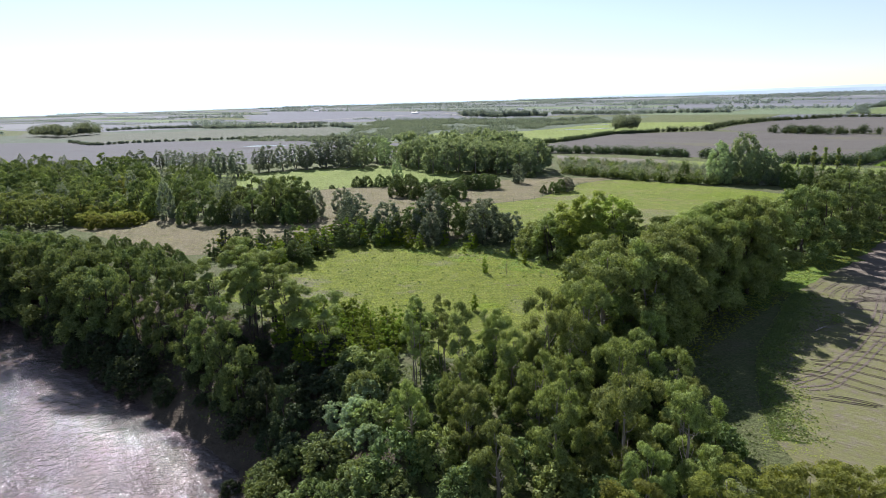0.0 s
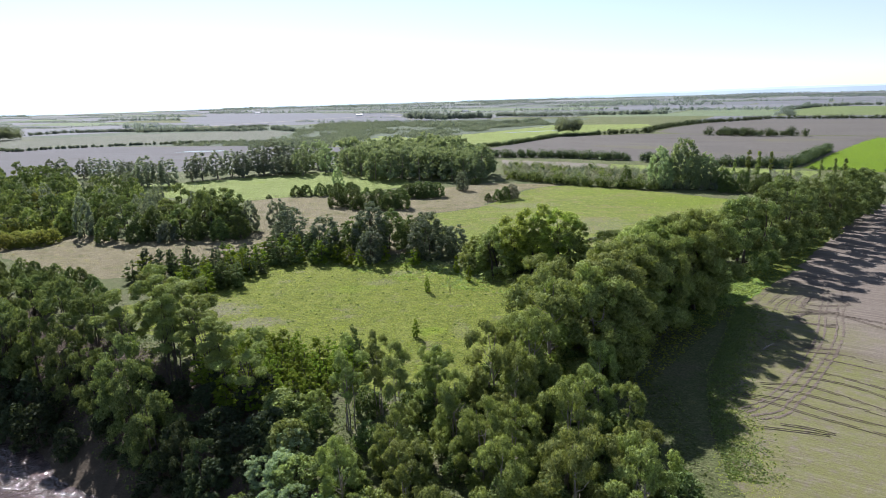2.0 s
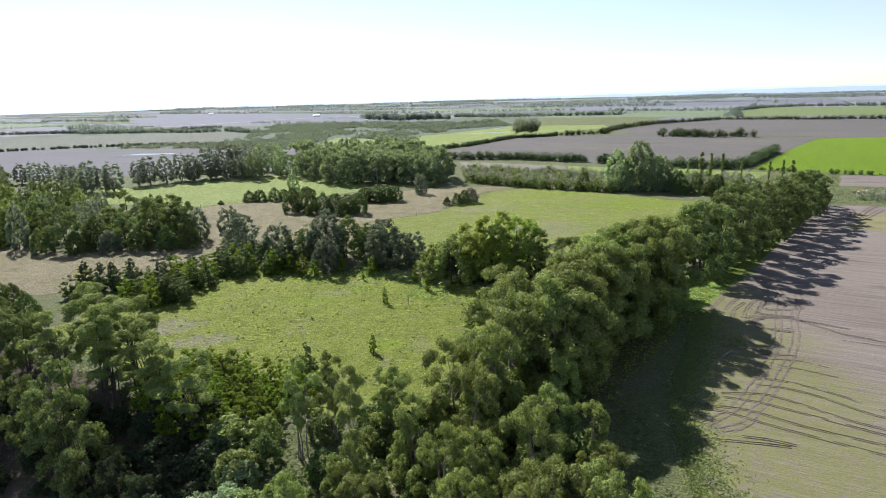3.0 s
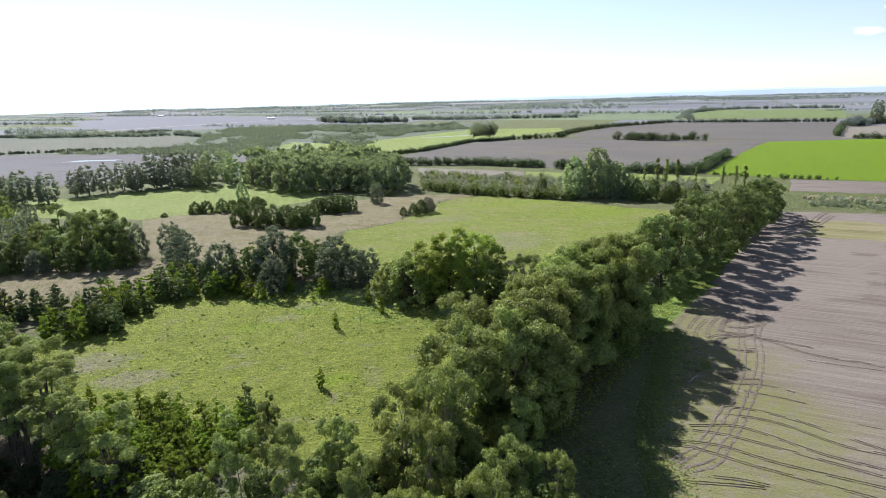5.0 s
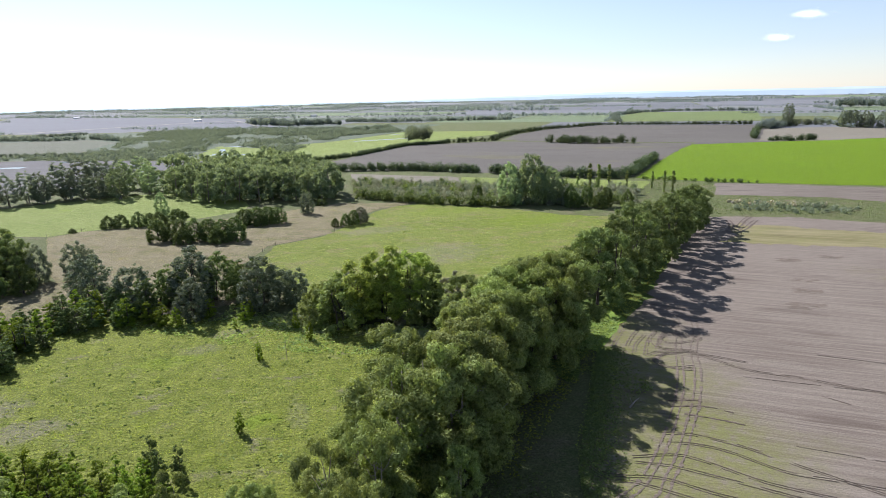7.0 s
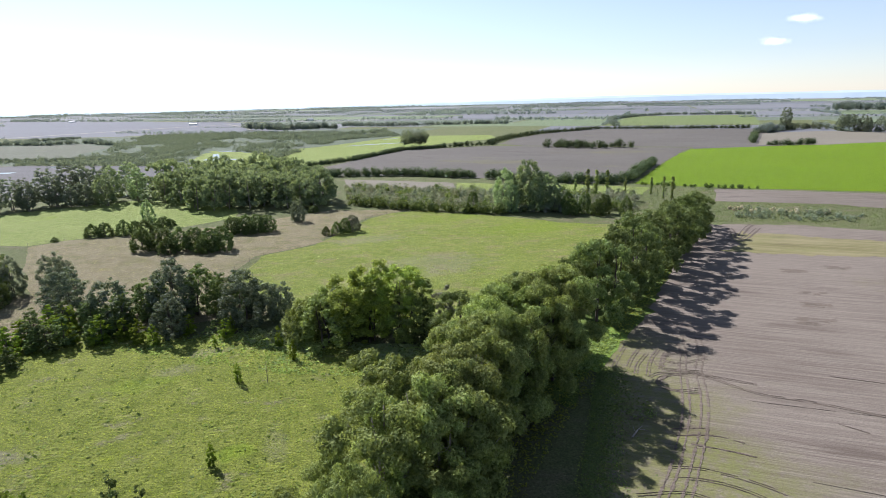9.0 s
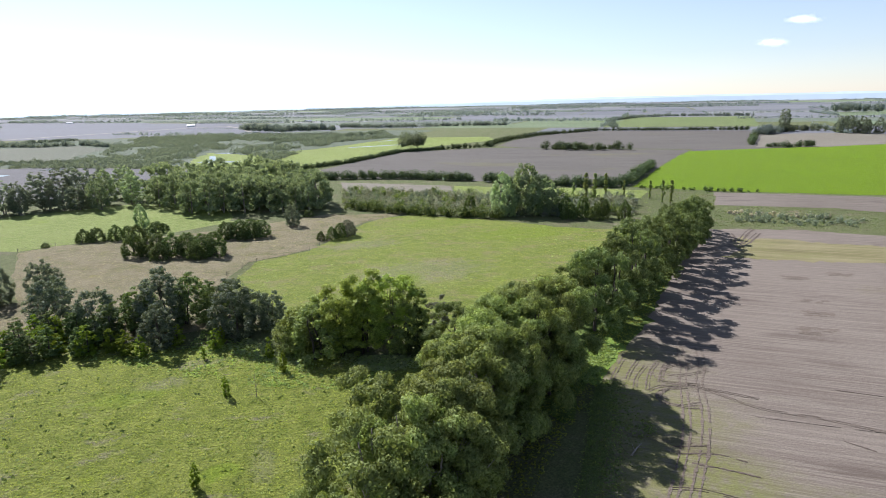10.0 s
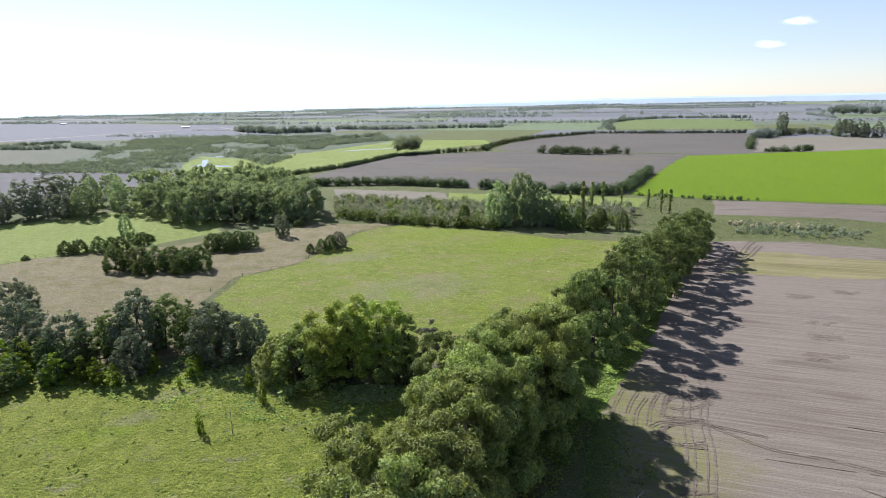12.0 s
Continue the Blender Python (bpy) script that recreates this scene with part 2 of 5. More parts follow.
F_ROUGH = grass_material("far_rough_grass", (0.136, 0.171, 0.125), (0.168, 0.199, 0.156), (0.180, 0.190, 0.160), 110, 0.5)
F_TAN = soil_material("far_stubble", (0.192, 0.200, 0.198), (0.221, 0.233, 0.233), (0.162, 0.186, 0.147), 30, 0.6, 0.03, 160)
M_PALE = soil_material("pale_stubble", (0.156, 0.142, 0.106), (0.197, 0.187, 0.145), (0.120, 0.129, 0.059), 30, 0.6, 0.1, 80)
M_SOWN = soil_material("sown_grass_rows", (0.085, 0.16, 0.018), (0.17, 0.27, 0.04), (0.15, 0.25, 0.03), 44, 0.6, 0.9, 12)
M_VERGE = grass_material("verge_grass", (0.075, 0.125, 0.02), (0.15, 0.21, 0.045), (0.13, 0.14, 0.05), 8, 0.6)
M_RUT = soil_material("rut_mud", (0.07, 0.056, 0.043), (0.12, 0.098, 0.078), (0.085, 0.08, 0.03), 38, 0.7)
M_TRACK = soil_material("wheel_track_soil", (0.102, 0.085, 0.064), (0.172, 0.143, 0.113), (0.12, 0.115, 0.045), 38, 0.6)
M_ROAD = soil_material("gravel", (0.285, 0.258, 0.217), (0.339, 0.312, 0.271), (0.271, 0.244, 0.204), 0, 0.9)
M_RIVER = water_material("river_water", (0.085, 0.063, 0.056), 0.07, 0.4)
M_POND = water_material("pond_water", (0.068, 0.075, 0.068), 0.05, 0.05)
L_BROAD = leaf_material("olive_leaves", (0.11, 0.14, 0.045), (0.235, 0.28, 0.094), 0.4, 0.24)
# Dark end lifted a little in place of haze over the farther trees.
L_GREY = leaf_material("grey_green_leaves", (0.088, 0.114, 0.09), (0.208, 0.243, 0.188), 0.3, 0.34, tips=0.25)
L_DARK = leaf_material("dark_green_leaves", (0.045, 0.07, 0.024), (0.15, 0.195, 0.07), 0.35, 0.22)
L_FRESH = leaf_material("fresh_green_leaves", (0.075, 0.12, 0.014), (0.19, 0.25, 0.032), 0.3, 0.36)
L_YELLOW = leaf_material("yellow_green_leaves", (0.123, 0.146, 0.036), (0.189, 0.205, 0.061), 0.3, 0.42)
L_WILLOW = leaf_material("willow_leaves", (0.12, 0.158, 0.036), (0.29, 0.345, 0.088), 0.3, 0.36)
L_ROW = leaf_material("deep_olive_leaves", (0.077, 0.104, 0.037), (0.174, 0.216, 0.08), 0.35, 0.22)
L_HEDGE = leaf_material("hedge_leaves", (0.045, 0.066, 0.036), (0.105, 0.135, 0.075), 0.3, 0.2)
L_SCRUB = leaf_material("brown_scrub_twigs", (0.135, 0.145, 0.105), (0.235, 0.245, 0.18), 0.15, 0.2, tips=0.0)
# Lightened and blued to stand for haze over the far wood.
L_WOOD = leaf_material("wood_leaves", (0.118, 0.168, 0.105), (0.282, 0.345, 0.208), 0.3, 0.36)
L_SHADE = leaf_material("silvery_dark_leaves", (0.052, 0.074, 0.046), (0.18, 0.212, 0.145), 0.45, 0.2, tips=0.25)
# Bank leaves darkened in colour to imitate the shade on the river bank.
L_BANK_SHADE = leaf_material("deep_green_bank_leaves", (0.028, 0.042, 0.022), (0.07, 0.088, 0.045), 0.3, 0.18)
# Next three: distance haze put into the leaf colour, paler and bluer.
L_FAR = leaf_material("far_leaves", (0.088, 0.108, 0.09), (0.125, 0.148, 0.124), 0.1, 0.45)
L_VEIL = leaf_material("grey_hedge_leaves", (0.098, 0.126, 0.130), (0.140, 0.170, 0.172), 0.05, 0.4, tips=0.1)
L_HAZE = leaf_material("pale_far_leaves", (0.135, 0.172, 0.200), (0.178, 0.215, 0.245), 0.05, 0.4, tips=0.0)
L_MARSH = leaf_material("marsh_leaves", (0.112, 0.142, 0.125), (0.160, 0.192, 0.168), 0.05, 0.35, tips=0.1)
L_GRASS = leaf_material("grass_blades", (0.165, 0.21, 0.04), (0.30, 0.33, 0.10), 0.2, 0.5)
L_WEED = leaf_material("weed_leaves", (0.151, 0.206, 0.068), (0.232, 0.293, 0.127), 0.25, 0.4)
L_POPLAR = leaf_material("poplar_leaves", (0.125, 0.165, 0.062), (0.235, 0.285, 0.11), 0.25, 0.45)
L_PALE = leaf_material("pale_weed_leaves", (0.208, 0.262, 0.119), (0.307, 0.354, 0.200), 0.2, 0.4)
L_STRAW = leaf_material("straw_blades", (0.201, 0.169, 0.095), (0.267, 0.229, 0.139), 0.2, 0.3, tips=0.0)
L_PLUME = leaf_material("pale_plumes", (0.369, 0.346, 0.275), (0.450, 0.427, 0.356), 0.2, 0.3, tips=0.0)
B_PALE = bark_material("pale_bark", (0.156, 0.133, 0.109), (0.281, 0.250, 0.211))
B_DARK = bark_material("dark_bark", (0.047, 0.037, 0.031), (0.094, 0.078, 0.066))
M_POST = bark_material("weathered_post", (0.109, 0.094, 0.078), (0.172, 0.156, 0.133))


# ---- mesh helpers ----
def quads_mesh(name, v):
    """A mesh of separate faces from an array (faces, corners, 3)."""
    n, k = v.shape[:2]
    me = bpy.data.meshes.new(name)
    me.vertices.add(n * k)
    me.vertices.foreach_set("co", v.reshape(-1).astype(np.float32))
    me.loops.add(n * k)
    me.loops.foreach_set("vertex_index", np.arange(n * k, dtype=np.int32))
    me.polygons.add(n)
    me.polygons.foreach_set("loop_start", np.arange(0, n * k, k, dtype=np.int32))
    me.update(calc_edges=True)
    return me


def with_mat(me, mat):
    me.materials.append(mat)
    return me


def unit(a):
    return a / np.maximum(np.linalg.norm(a, axis=1, keepdims=True), 1e-6)


def leaf_quads(rng, centres, radii, count, size, slim=0.55, squash=0.85, below=0.5):
    """Leaf tufts spread over the skins of lobes. below: how many of the under side's tufts stay."""
    w = radii ** 2 / np.sum(radii ** 2)
    pick = rng.choice(len(centres), count, p=w)
    d = unit(rng.normal(size=(count, 3)))
    flip = (d[:, 2] < 0) & (rng.random(count) > below)
    d[flip, 2] *= -1
    r = radii[pick][:, None] * rng.uniform(0.62, 1.08, (count, 1))
    p = centres[pick] + d * r * np.array((1, 1, squash))
    nrm = unit(d + rng.normal(size=(count, 3)) * 0.36)
    u = unit(np.cross(nrm, rng.normal(size=(count, 3))))
    t = np.cross(nrm, u)
    s = size * rng.uniform(0.6, 1.35, (count, 1))
    u, t = u * s, t * s * slim
    return np.stack((p - u - t, p - u * 0.7 + t, p + u), 1)


def tube(bm, pts, radii, sides=6):
    rings = []
    for i, p in enumerate(pts):
        a, b = Vector(pts[max(i - 1, 0)]), Vector(pts[min(i + 1, len(pts) - 1)])
        axis = (b - a).normalized()
        side = axis.cross(Vector((0.3, 0.9, 0.1))).normalized()
        up = axis.cross(side)
        rings.append([bm.verts.new(Vector(p) + (side * math.cos(k * math.tau / sides) + up * math.sin(k * math.tau / sides)) * radii[i]) for k in range(sides)])
    for lo, hi in zip(rings, rings[1:]):
        for k in range(sides):
            bm.faces.new((lo[k], lo[(k + 1) % sides], hi[(k + 1) % sides], hi[k]))
    bm.faces.new(rings[-1])


def trunk_mesh(name, rng, height, base_r, reach, limbs, stems=1, fork=0.3, sides=6):
    """A tapered trunk, or several, with limbs that reach out into the crown."""
    bm = bmesh.new()
    for s in range(stems):
        lean = rng.normal(size=2) * (0.03 if stems == 1 else 0.05) * height
        foot = rng.normal(size=2) * (0.0 if stems == 1 else 0.5)
        pts, rad = [], []
        for i in range(6):
            f = i / 5
            pts.append((foot[0] + lean[0] * f ** 1.5 + rng.normal() * 0.1, foot[1] + lean[1] * f ** 1.5 + rng.normal() * 0.1, height * 0.82 * f - (0.6 if i == 0 else 0)))
            rad.append(base_r / stems ** 0.4 * (1 - 0.85 * f) * (1.25 if i == 0 else 1))
        tube(bm, pts, rad, sides)
        for k in range(limbs):
            f = rng.uniform(fork, 0.85)
            a = rng.uniform(0, math.tau)
            j = min(int(f * 5), 4)
            at = Vector(pts[j]).lerp(Vector(pts[j + 1]), f * 5 - j)
            end = at + Vector((math.cos(a), math.sin(a), rng.uniform(0.5, 1.1))) * reach * rng.uniform(0.5, 0.85) * (1.1 - 0.6 * f)
            mid = at.lerp(end, 0.5) + Vector((0, 0, -0.1 * reach))
            r0 = base_r / stems ** 0.4 * (1 - 0.8 * f) * 0.55
            tube(bm, [at, mid, end], [r0, r0 * 0.65, r0 * 0.25], 5)
    me = bpy.data.meshes.new(name)
    bm.to_mesh(me)
    bm.free()
    for p in me.polygons:
        p.use_smooth = True
    return me


# ---- trees ----
# kind: height, crown foot, crown radius, clumps, clump radius, profile, stems, trunk radius
KINDS = {
    "dome": (16, 1.6, 6.2, 126, 1.0, "dome", 2, 0.36),
    "tall": (18, 5.0, 4.6, 74, 0.84, "tall", 4, 0.26),
    "plume": (18, 1.0, 6.2, 170, 0.85, "plume", 4, 0.26),
    "gum": (18, 1.8, 4.0, 110, 0.9, "spire", 2, 0.3),
    "round": (10, 0.1, 4.5, 100, 0.92, "mound", 2, 0.22),
    "bushy": (12, 0.2, 4.0, 120, 0.78, "spire", 2, 0.24),
    "egg": (9, 0.1, 2.6, 60, 0.62, "egg", 1, 0.2),
    "sapling": (6, 0.1, 1.35, 40, 0.36, "egg", 1, 0.09),
    "poplar": (11, 0.5, 1.5, 46, 0.55, "column", 1, 0.2),
    "shrub": (4, 0.0, 2.6, 70, 0.55, "mound", 2, 0.1),
}
LEAVES = {0: (1.0, 1.0), 1: (0.45, 1.4), 2: (0.1, 2.75)}
COUNT = {"dome": 21000, "tall": 15000, "plume": 24000, "gum": 11000, "round": 12000, "bushy": 15000, "egg": 6000, "sapling": 1700, "poplar": 5000, "shrub": 4600}
SIZE = {"dome": 0.158, "tall": 0.15, "plume": 0.15, "gum": 0.17, "round": 0.15, "bushy": 0.14, "egg": 0.145, "sapling": 0.115, "poplar": 0.15, "shrub": 0.125}


def heads_of(profile, h, foot, reach, lr, rng):
    """The big boughs of a crown: centre and radius of each."""
    span, turn, heads = h - foot, rng.uniform(0, math.tau), []

    def put_head(out, up, r):
        a = turn + len(heads) * 2.39996 + rng.normal() * 0.3
        heads.append((math.cos(a) * out * reach, math.sin(a) * out * reach, foot + span * up, r * reach))

    if profile == "dome":
        put_head(rng.uniform(0, 0.15), 1 - (0.36 * reach + lr * 0.55) / span, 0.42)
        for _ in range(5):
            put_head(rng.uniform(0.4, 0.6), rng.uniform(0.52, 0.8), rng.uniform(0.28, 0.42))
        for _ in range(6):
            put_head(rng.uniform(0.58, 0.78), rng.uniform(0.2, 0.46), rng.uniform(0.22, 0.34))
        for _ in range(6):
            put_head(rng.uniform(0.5, 0.78), rng.uniform(0.02, 0.16), rng.uniform(0.2, 0.3))
    elif profile == "tall":
        for i in range(11):
            up = 0.95 - 0.9 * i / 11 + rng.normal() * 0.03
            put_head(rng.uniform(0.15, 0.75) * (1.15 - 0.6 * abs(up - 0.5)), min(up, 0.92), rng.uniform(0.22, 0.34))
    elif profile == "plume":
        for i in range(18):
            up = 0.9 - 0.86 * i / 18
            put_head(rng.uniform(0.15, 0.72) * (1.1 - 0.6 * up ** 2), up * rng.uniform(0.86, 1.0), rng.uniform(0.22, 0.34))
    return heads


def lobes_of(kind, rng):
    """Leafy clumps: on the boughs of broad crowns, round the stem of slim ones."""
    h, foot, reach, n, lr, profile, _, _ = KINDS[kind]
    c, r = [], []
    if profile in ("dome", "tall", "plume"):
        heads = heads_of(profile, h, foot, reach, lr, rng)
        for x, y, z, big in heads:
            outward = np.array((x, y, 0.35 * reach))
            outward = outward / np.linalg.norm(outward)
            rise = 1.3 if profile == "plume" else 0.8
            for _ in range(max(3, round(n / len(heads)))):
                d = rng.normal(size=3) * 0.8 + outward * 0.5 + np.array((0, 0, 0.4))
                d = d / np.linalg.norm(d) * np.array((1, 1, rise))
                p = np.array((x, y, z)) + d * big * rng.uniform(0.7, 1.0)
                k = lr * rng.uniform(0.62, 1.3)
                if p[2] > k * 0.4:
                    c.append(tuple(p))
                    r.append(k)
        return np.array(c), np.array(r)
    lean = rng.uniform(0, math.tau)
    for i in range(n):
        a = rng.uniform(0, math.tau)
        f = rng.uniform(0, 1) ** 1.1
        if profile in ("mound", "spire"):
            a, f = i * 2.39996 + rng.normal() * 0.3, (i + 0.5) / n
            w = math.sqrt(1 - f ** 2.4) if profile == "mound" else 0.72 + 0.7 * f if f < 0.4 else math.sqrt(max(0.04, 1 - ((f - 0.4) / 0.63) ** 2))
            w *= (reach - lr * 0.6) * (1 + 0.2 * math.sin(3 * a + lean) * (1 - f)) * rng.uniform(0.74, 1.06)
            tip = 1 + 0.1 * math.sin(2 * a + lean + 1)
            c.append((math.cos(a) * w, math.sin(a) * w, foot + lr * 0.4 + (h - foot - lr * 1.1) * f * tip))
            r.append(lr * rng.uniform(0.7, 1.25) * (1.1 - 0.3 * f))
        elif profile == "egg":
            w = reach * math.sin(math.pi * min(1, 0.24 + f * 0.72)) ** 0.8
            k = rng.uniform(0.25, 0.8)
            c.append((math.cos(a) * w * k, math.sin(a) * w * k, foot + lr * 0.5 + (h - foot - lr) * f))
            r.append(lr * rng.uniform(0.7, 1.2) * (1.05 - 0.6 * f))
        else:
            w = reach * math.sin(math.pi * min(0.98, 0.12 + f * 0.86)) ** 0.7
            k = rng.uniform(0.1, 0.55)
            c.append((math.cos(a) * w * k, math.sin(a) * w * k, foot + lr * 0.5 + (h - foot - lr) * f))
            r.append(lr * rng.uniform(0.7, 1.1))
    return np.array(c), np.array(r)


def inner_quads(rng, centres, radii, per, size):
    """Old leaves and twigs inside each clump that keep it from being seen through."""
    p, s = np.repeat(centres, per, 0), np.repeat(radii, per)[:, None]
    n = len(p)
    p = p + unit(rng.normal(size=(n, 3))) * s * rng.uniform(0.0, 0.62, (n, 1)) - np.array((0, 0, 0.18)) * s
    nrm = unit(rng.normal(size=(n, 3)))
    u = unit(np.cross(nrm, rng.normal(size=(n, 3))))
    t = np.cross(nrm, u)
    s = s * size * rng.uniform(0.6, 1.2, (n, 1))
    return np.stack((p - u * s - t * s * 0.8, p - u * s * 0.6 + t * s, p + u * s), 1)


PROTO = {}


def tree(kind, lod, leaf, bark, x, y, h, label, wide=1.0, z=None, category="tree", group="", name="tree", seed=0, group_variants=4):
    """One tree of that height at (x, y); trees of a kind share a few meshes."""
    rng = np.random.default_rng(int(abs(x * 13.7 + y * 7.3) * 10) % 99991 + seed)
    key = (kind, lod, leaf.name, bark.name, int(rng.integers(group_variants)), name)
    s = h / KINDS[kind][0]
    zz = (ground_z(x, y) if z is None else z) - 0.05
    rz = float(rng.uniform(0, 360))
    w = s * wide * float(rng.uniform(0.92, 1.1))
    if key not in PROTO:
        vr = np.random.default_rng(abs(hash_text(str(key))) % 99991)
        part_n, big = LEAVES[lod]
        c, r = lobes_of(kind, vr)
        top = new(name)
        leaves = leaf_quads(vr, c, r, int(COUNT[kind] * part_n), SIZE[kind] * big, below=0.32)
        leaves = np.concatenate((leaves, inner_quads(vr, c, r, (18, 10, 3)[lod] if kind != "tall" else 5, (0.34, 0.42, 0.6)[lod])))
        crown = new("crown", with_mat(quads_mesh("crown", leaves), leaf))
        k = KINDS[kind]
        stem = new("trunk", with_mat(trunk_mesh("trunk", vr, k[0], k[7], k[2] * 0.75, (7 if lod == 0 else 4), k[6], 0.35 if k[1] > 2 else 0.15, 6 if lod == 0 else 4), bark))
        crown.parent = stem.parent = top
        PROTO[key] = top
        top.matrix_basis = pose(x, y, zz, 0, 0, rz) @ Matrix.Diagonal((w, w, s, 1))
        return tagged(top, label, category, group)
    p = PROTO[key]
    m = pose(x, y, zz, 0, 0, rz) @ Matrix.Diagonal((w / p.scale[0], w / p.scale[1], s / p.scale[2], 1))
    return tagged(copy_thing(p, m), label, category, group)


def hash_text(text):
    n = 7
    for ch in text:
        n = (n * 131 + ord(ch)) % 1000003
    return n


def inside(p, poly):
    hit, j = False, len(poly) - 1
    for i in range(len(poly)):
        (xi, yi), (xj, yj) = poly[i], poly[j]
        if (yi > p[1]) != (yj > p[1]) and p[0] < (xj - xi) * (p[1] - yi) / (yj - yi) + xi:
            hit = not hit
        j = i
    return hit


def spread(poly, count, gap, seed, keep=()):
    """Places inside a polygon, no nearer to one another than gap."""
    rng = np.random.default_rng(seed)
    lo, hi = np.min(poly, 0), np.max(poly, 0)
    got, all_ = [], list(keep)
    for _ in range(count * 40):
        p = rng.uniform(lo, hi)
        if inside(p, poly) and all((p[0] - q[0]) ** 2 + (p[1] - q[1]) ** 2 > gap * gap for q in all_):
            got.append((float(p[0]), float(p[1])))
            all_.append(got[-1])
            if len(got) == count:
                break
    return got


def tree_mass(name, kind, lod, leaf, bark, places, label, seed=0):
    """Many far trees as one leaf mass with trunks; places: x, y, height, width factor."""
    vr = np.random.default_rng(seed)
    part_n, big = LEAVES[lod]
    stock = []
    for i in range(5):
        c, r = lobes_of(kind, vr)
        stock.append(np.concatenate((leaf_quads(vr, c, r, int(COUNT[kind] * part_n), SIZE[kind] * big, below=0.4), inner_quads(vr, c, r, 3, 0.6))))
    bm, out = bmesh.new(), []
    for x, y, h, w in places:
        s, a, z = h / KINDS[kind][0], vr.uniform(0, math.tau), ground_z(x, y)
        q = stock[int(vr.integers(5))] * np.array((s * w, s * w, s))
        turn = np.array(((math.cos(a), -math.sin(a), 0), (math.sin(a), math.cos(a), 0), (0, 0, 1)))
        out.append(q @ turn.T + np.array((x, y, z)))
        lean = vr.normal(size=2) * 0.4
        tube(bm, [(x, y, z - 0.3), (x + lean[0], y + lean[1], z + h * 0.4), (x + lean[0] * 2, y + lean[1] * 2, z + h * 0.8)], [KINDS[kind][7] * s, KINDS[kind][7] * s * 0.7, 0.05], 4)
    mesh = quads_mesh(name, np.concatenate(out))
    mesh.materials.append(leaf)
    bm.from_mesh(mesh)
    for f in bm.faces:
        f.material_index = 0
    n = sum(len(q) for q in out)
    bm.faces.ensure_lookup_table()
    for f in bm.faces[:len(bm.faces) - n]:
        f.material_index = 1
    bm.to_mesh(mesh)
    bm.free()
    mesh.materials.append(bark)
    return tagged(new(name, mesh), label, "wood", kind="stuff")


# ---- ground ----
WATER = -12.0


def ground_z(x, y):
    """The plain lies at 0 and falls over a bank to the river."""
    s1 = (x + 50) * 0.635 + (y - 102.5) * 0.773
    s2 = (x + 32) * 0.95 + (y - 83) * 0.3
    s = max(s1, s2) + 2.5 * noise.noise((x * 0.06, y * 0.06, 3.1))
    if s > 25:
        return 0.0
    f = min(1.0, max(0.0, s / 22))
    z = WATER - 0.3 + (12.3) * (f * f * (3 - 2 * f) * 0.55 + f * 0.45)
    if s < 0:
        z = WATER - 0.3 + s * 0.12
    bump_ = noise.noise((x * 0.16, y * 0.16, 0.7)) * 1.1 * math.sin(math.pi * f)
    return max(z + bump_, WATER - 4)


def steps(lo, a, b, hi, fine, growth=1.35):
    mid = list(np.arange(a, b + 0.01, fine))
    left, right, d = [a], [b], fine
    while left[-1] > lo:
        d *= growth
        left.append(max(lo, left[-1] - d))
    d = fine
    while right[-1] < hi:
        d *= growth
        right.append(min(hi, right[-1] + d))
    return left[::-1][:-1] + mid + right[1:]


def make_ground():
    xs, ys = steps(-4900, -170, 40, 4900, 2.0), steps(-1200, 30, 200, 4900, 2.0)
    verts = [(x, y, ground_z(x, y)) for y in ys for x in xs]
    nx = len(xs)
    faces = [(j * nx + i, j * nx + i + 1, (j + 1) * nx + i + 1, (j + 1) * nx + i) for j in range(len(ys) - 1) for i in range(nx - 1)]
    me = bpy.data.meshes.new("ground")
    me.from_pydata(verts, [], faces)
    for p in me.polygons:
        p.use_smooth = True
    return tagged(new("ground", with_mat(me, M_LAND)), "rough green and brown grassland plain above the river", "ground", kind="structure")


def outline(pts, rng, wobble, step):
    out = []
    for i, a in enumerate(pts):
        b = pts[(i + 1) % len(pts)]
        n = max(1, int(math.dist(a, b) / step))
        for k in range(n):
            f = k / n
            out.append((a[0] + (b[0] - a[0]) * f + rng.normal() * wobble, a[1] + (b[1] - a[1]) * f + rng.normal() * wobble))
    return out


FIELDS = []


def field(name, pts, mat, label, z=0.03, wobble=0.5, step=6.0, seed=1):
    if name != "far_field":
        FIELDS.append(pts)
    rng = np.random.default_rng(seed)
    bm = bmesh.new()
    bm.faces.new([bm.verts.new((x, y, z)) for x, y in outline(pts, rng, wobble, step)])
    bmesh.ops.recalc_face_normals(bm, faces=bm.faces)
    for f in bm.faces:
        if f.normal.z < 0:
            f.normal_flip()
    bmesh.ops.triangulate(bm, faces=bm.faces)
    me = bpy.data.meshes.new(name)
    bm.to_mesh(me)
    bm.free()
    return tagged(new(name, with_mat(me, mat)), label, "field", kind="structure")


make_ground()
water = bpy.data.meshes.new("water")
water.from_pydata([(-700, -300, WATER), (60, -300, WATER), (60, 140, WATER), (-120, 260, WATER), (-700, 700, WATER)], [], [(0, 1, 2, 3, 4)])
tagged(new("water", with_mat(water, M_RIVER)), "brown rippled river water glittering in the sun", "water", kind="structure")

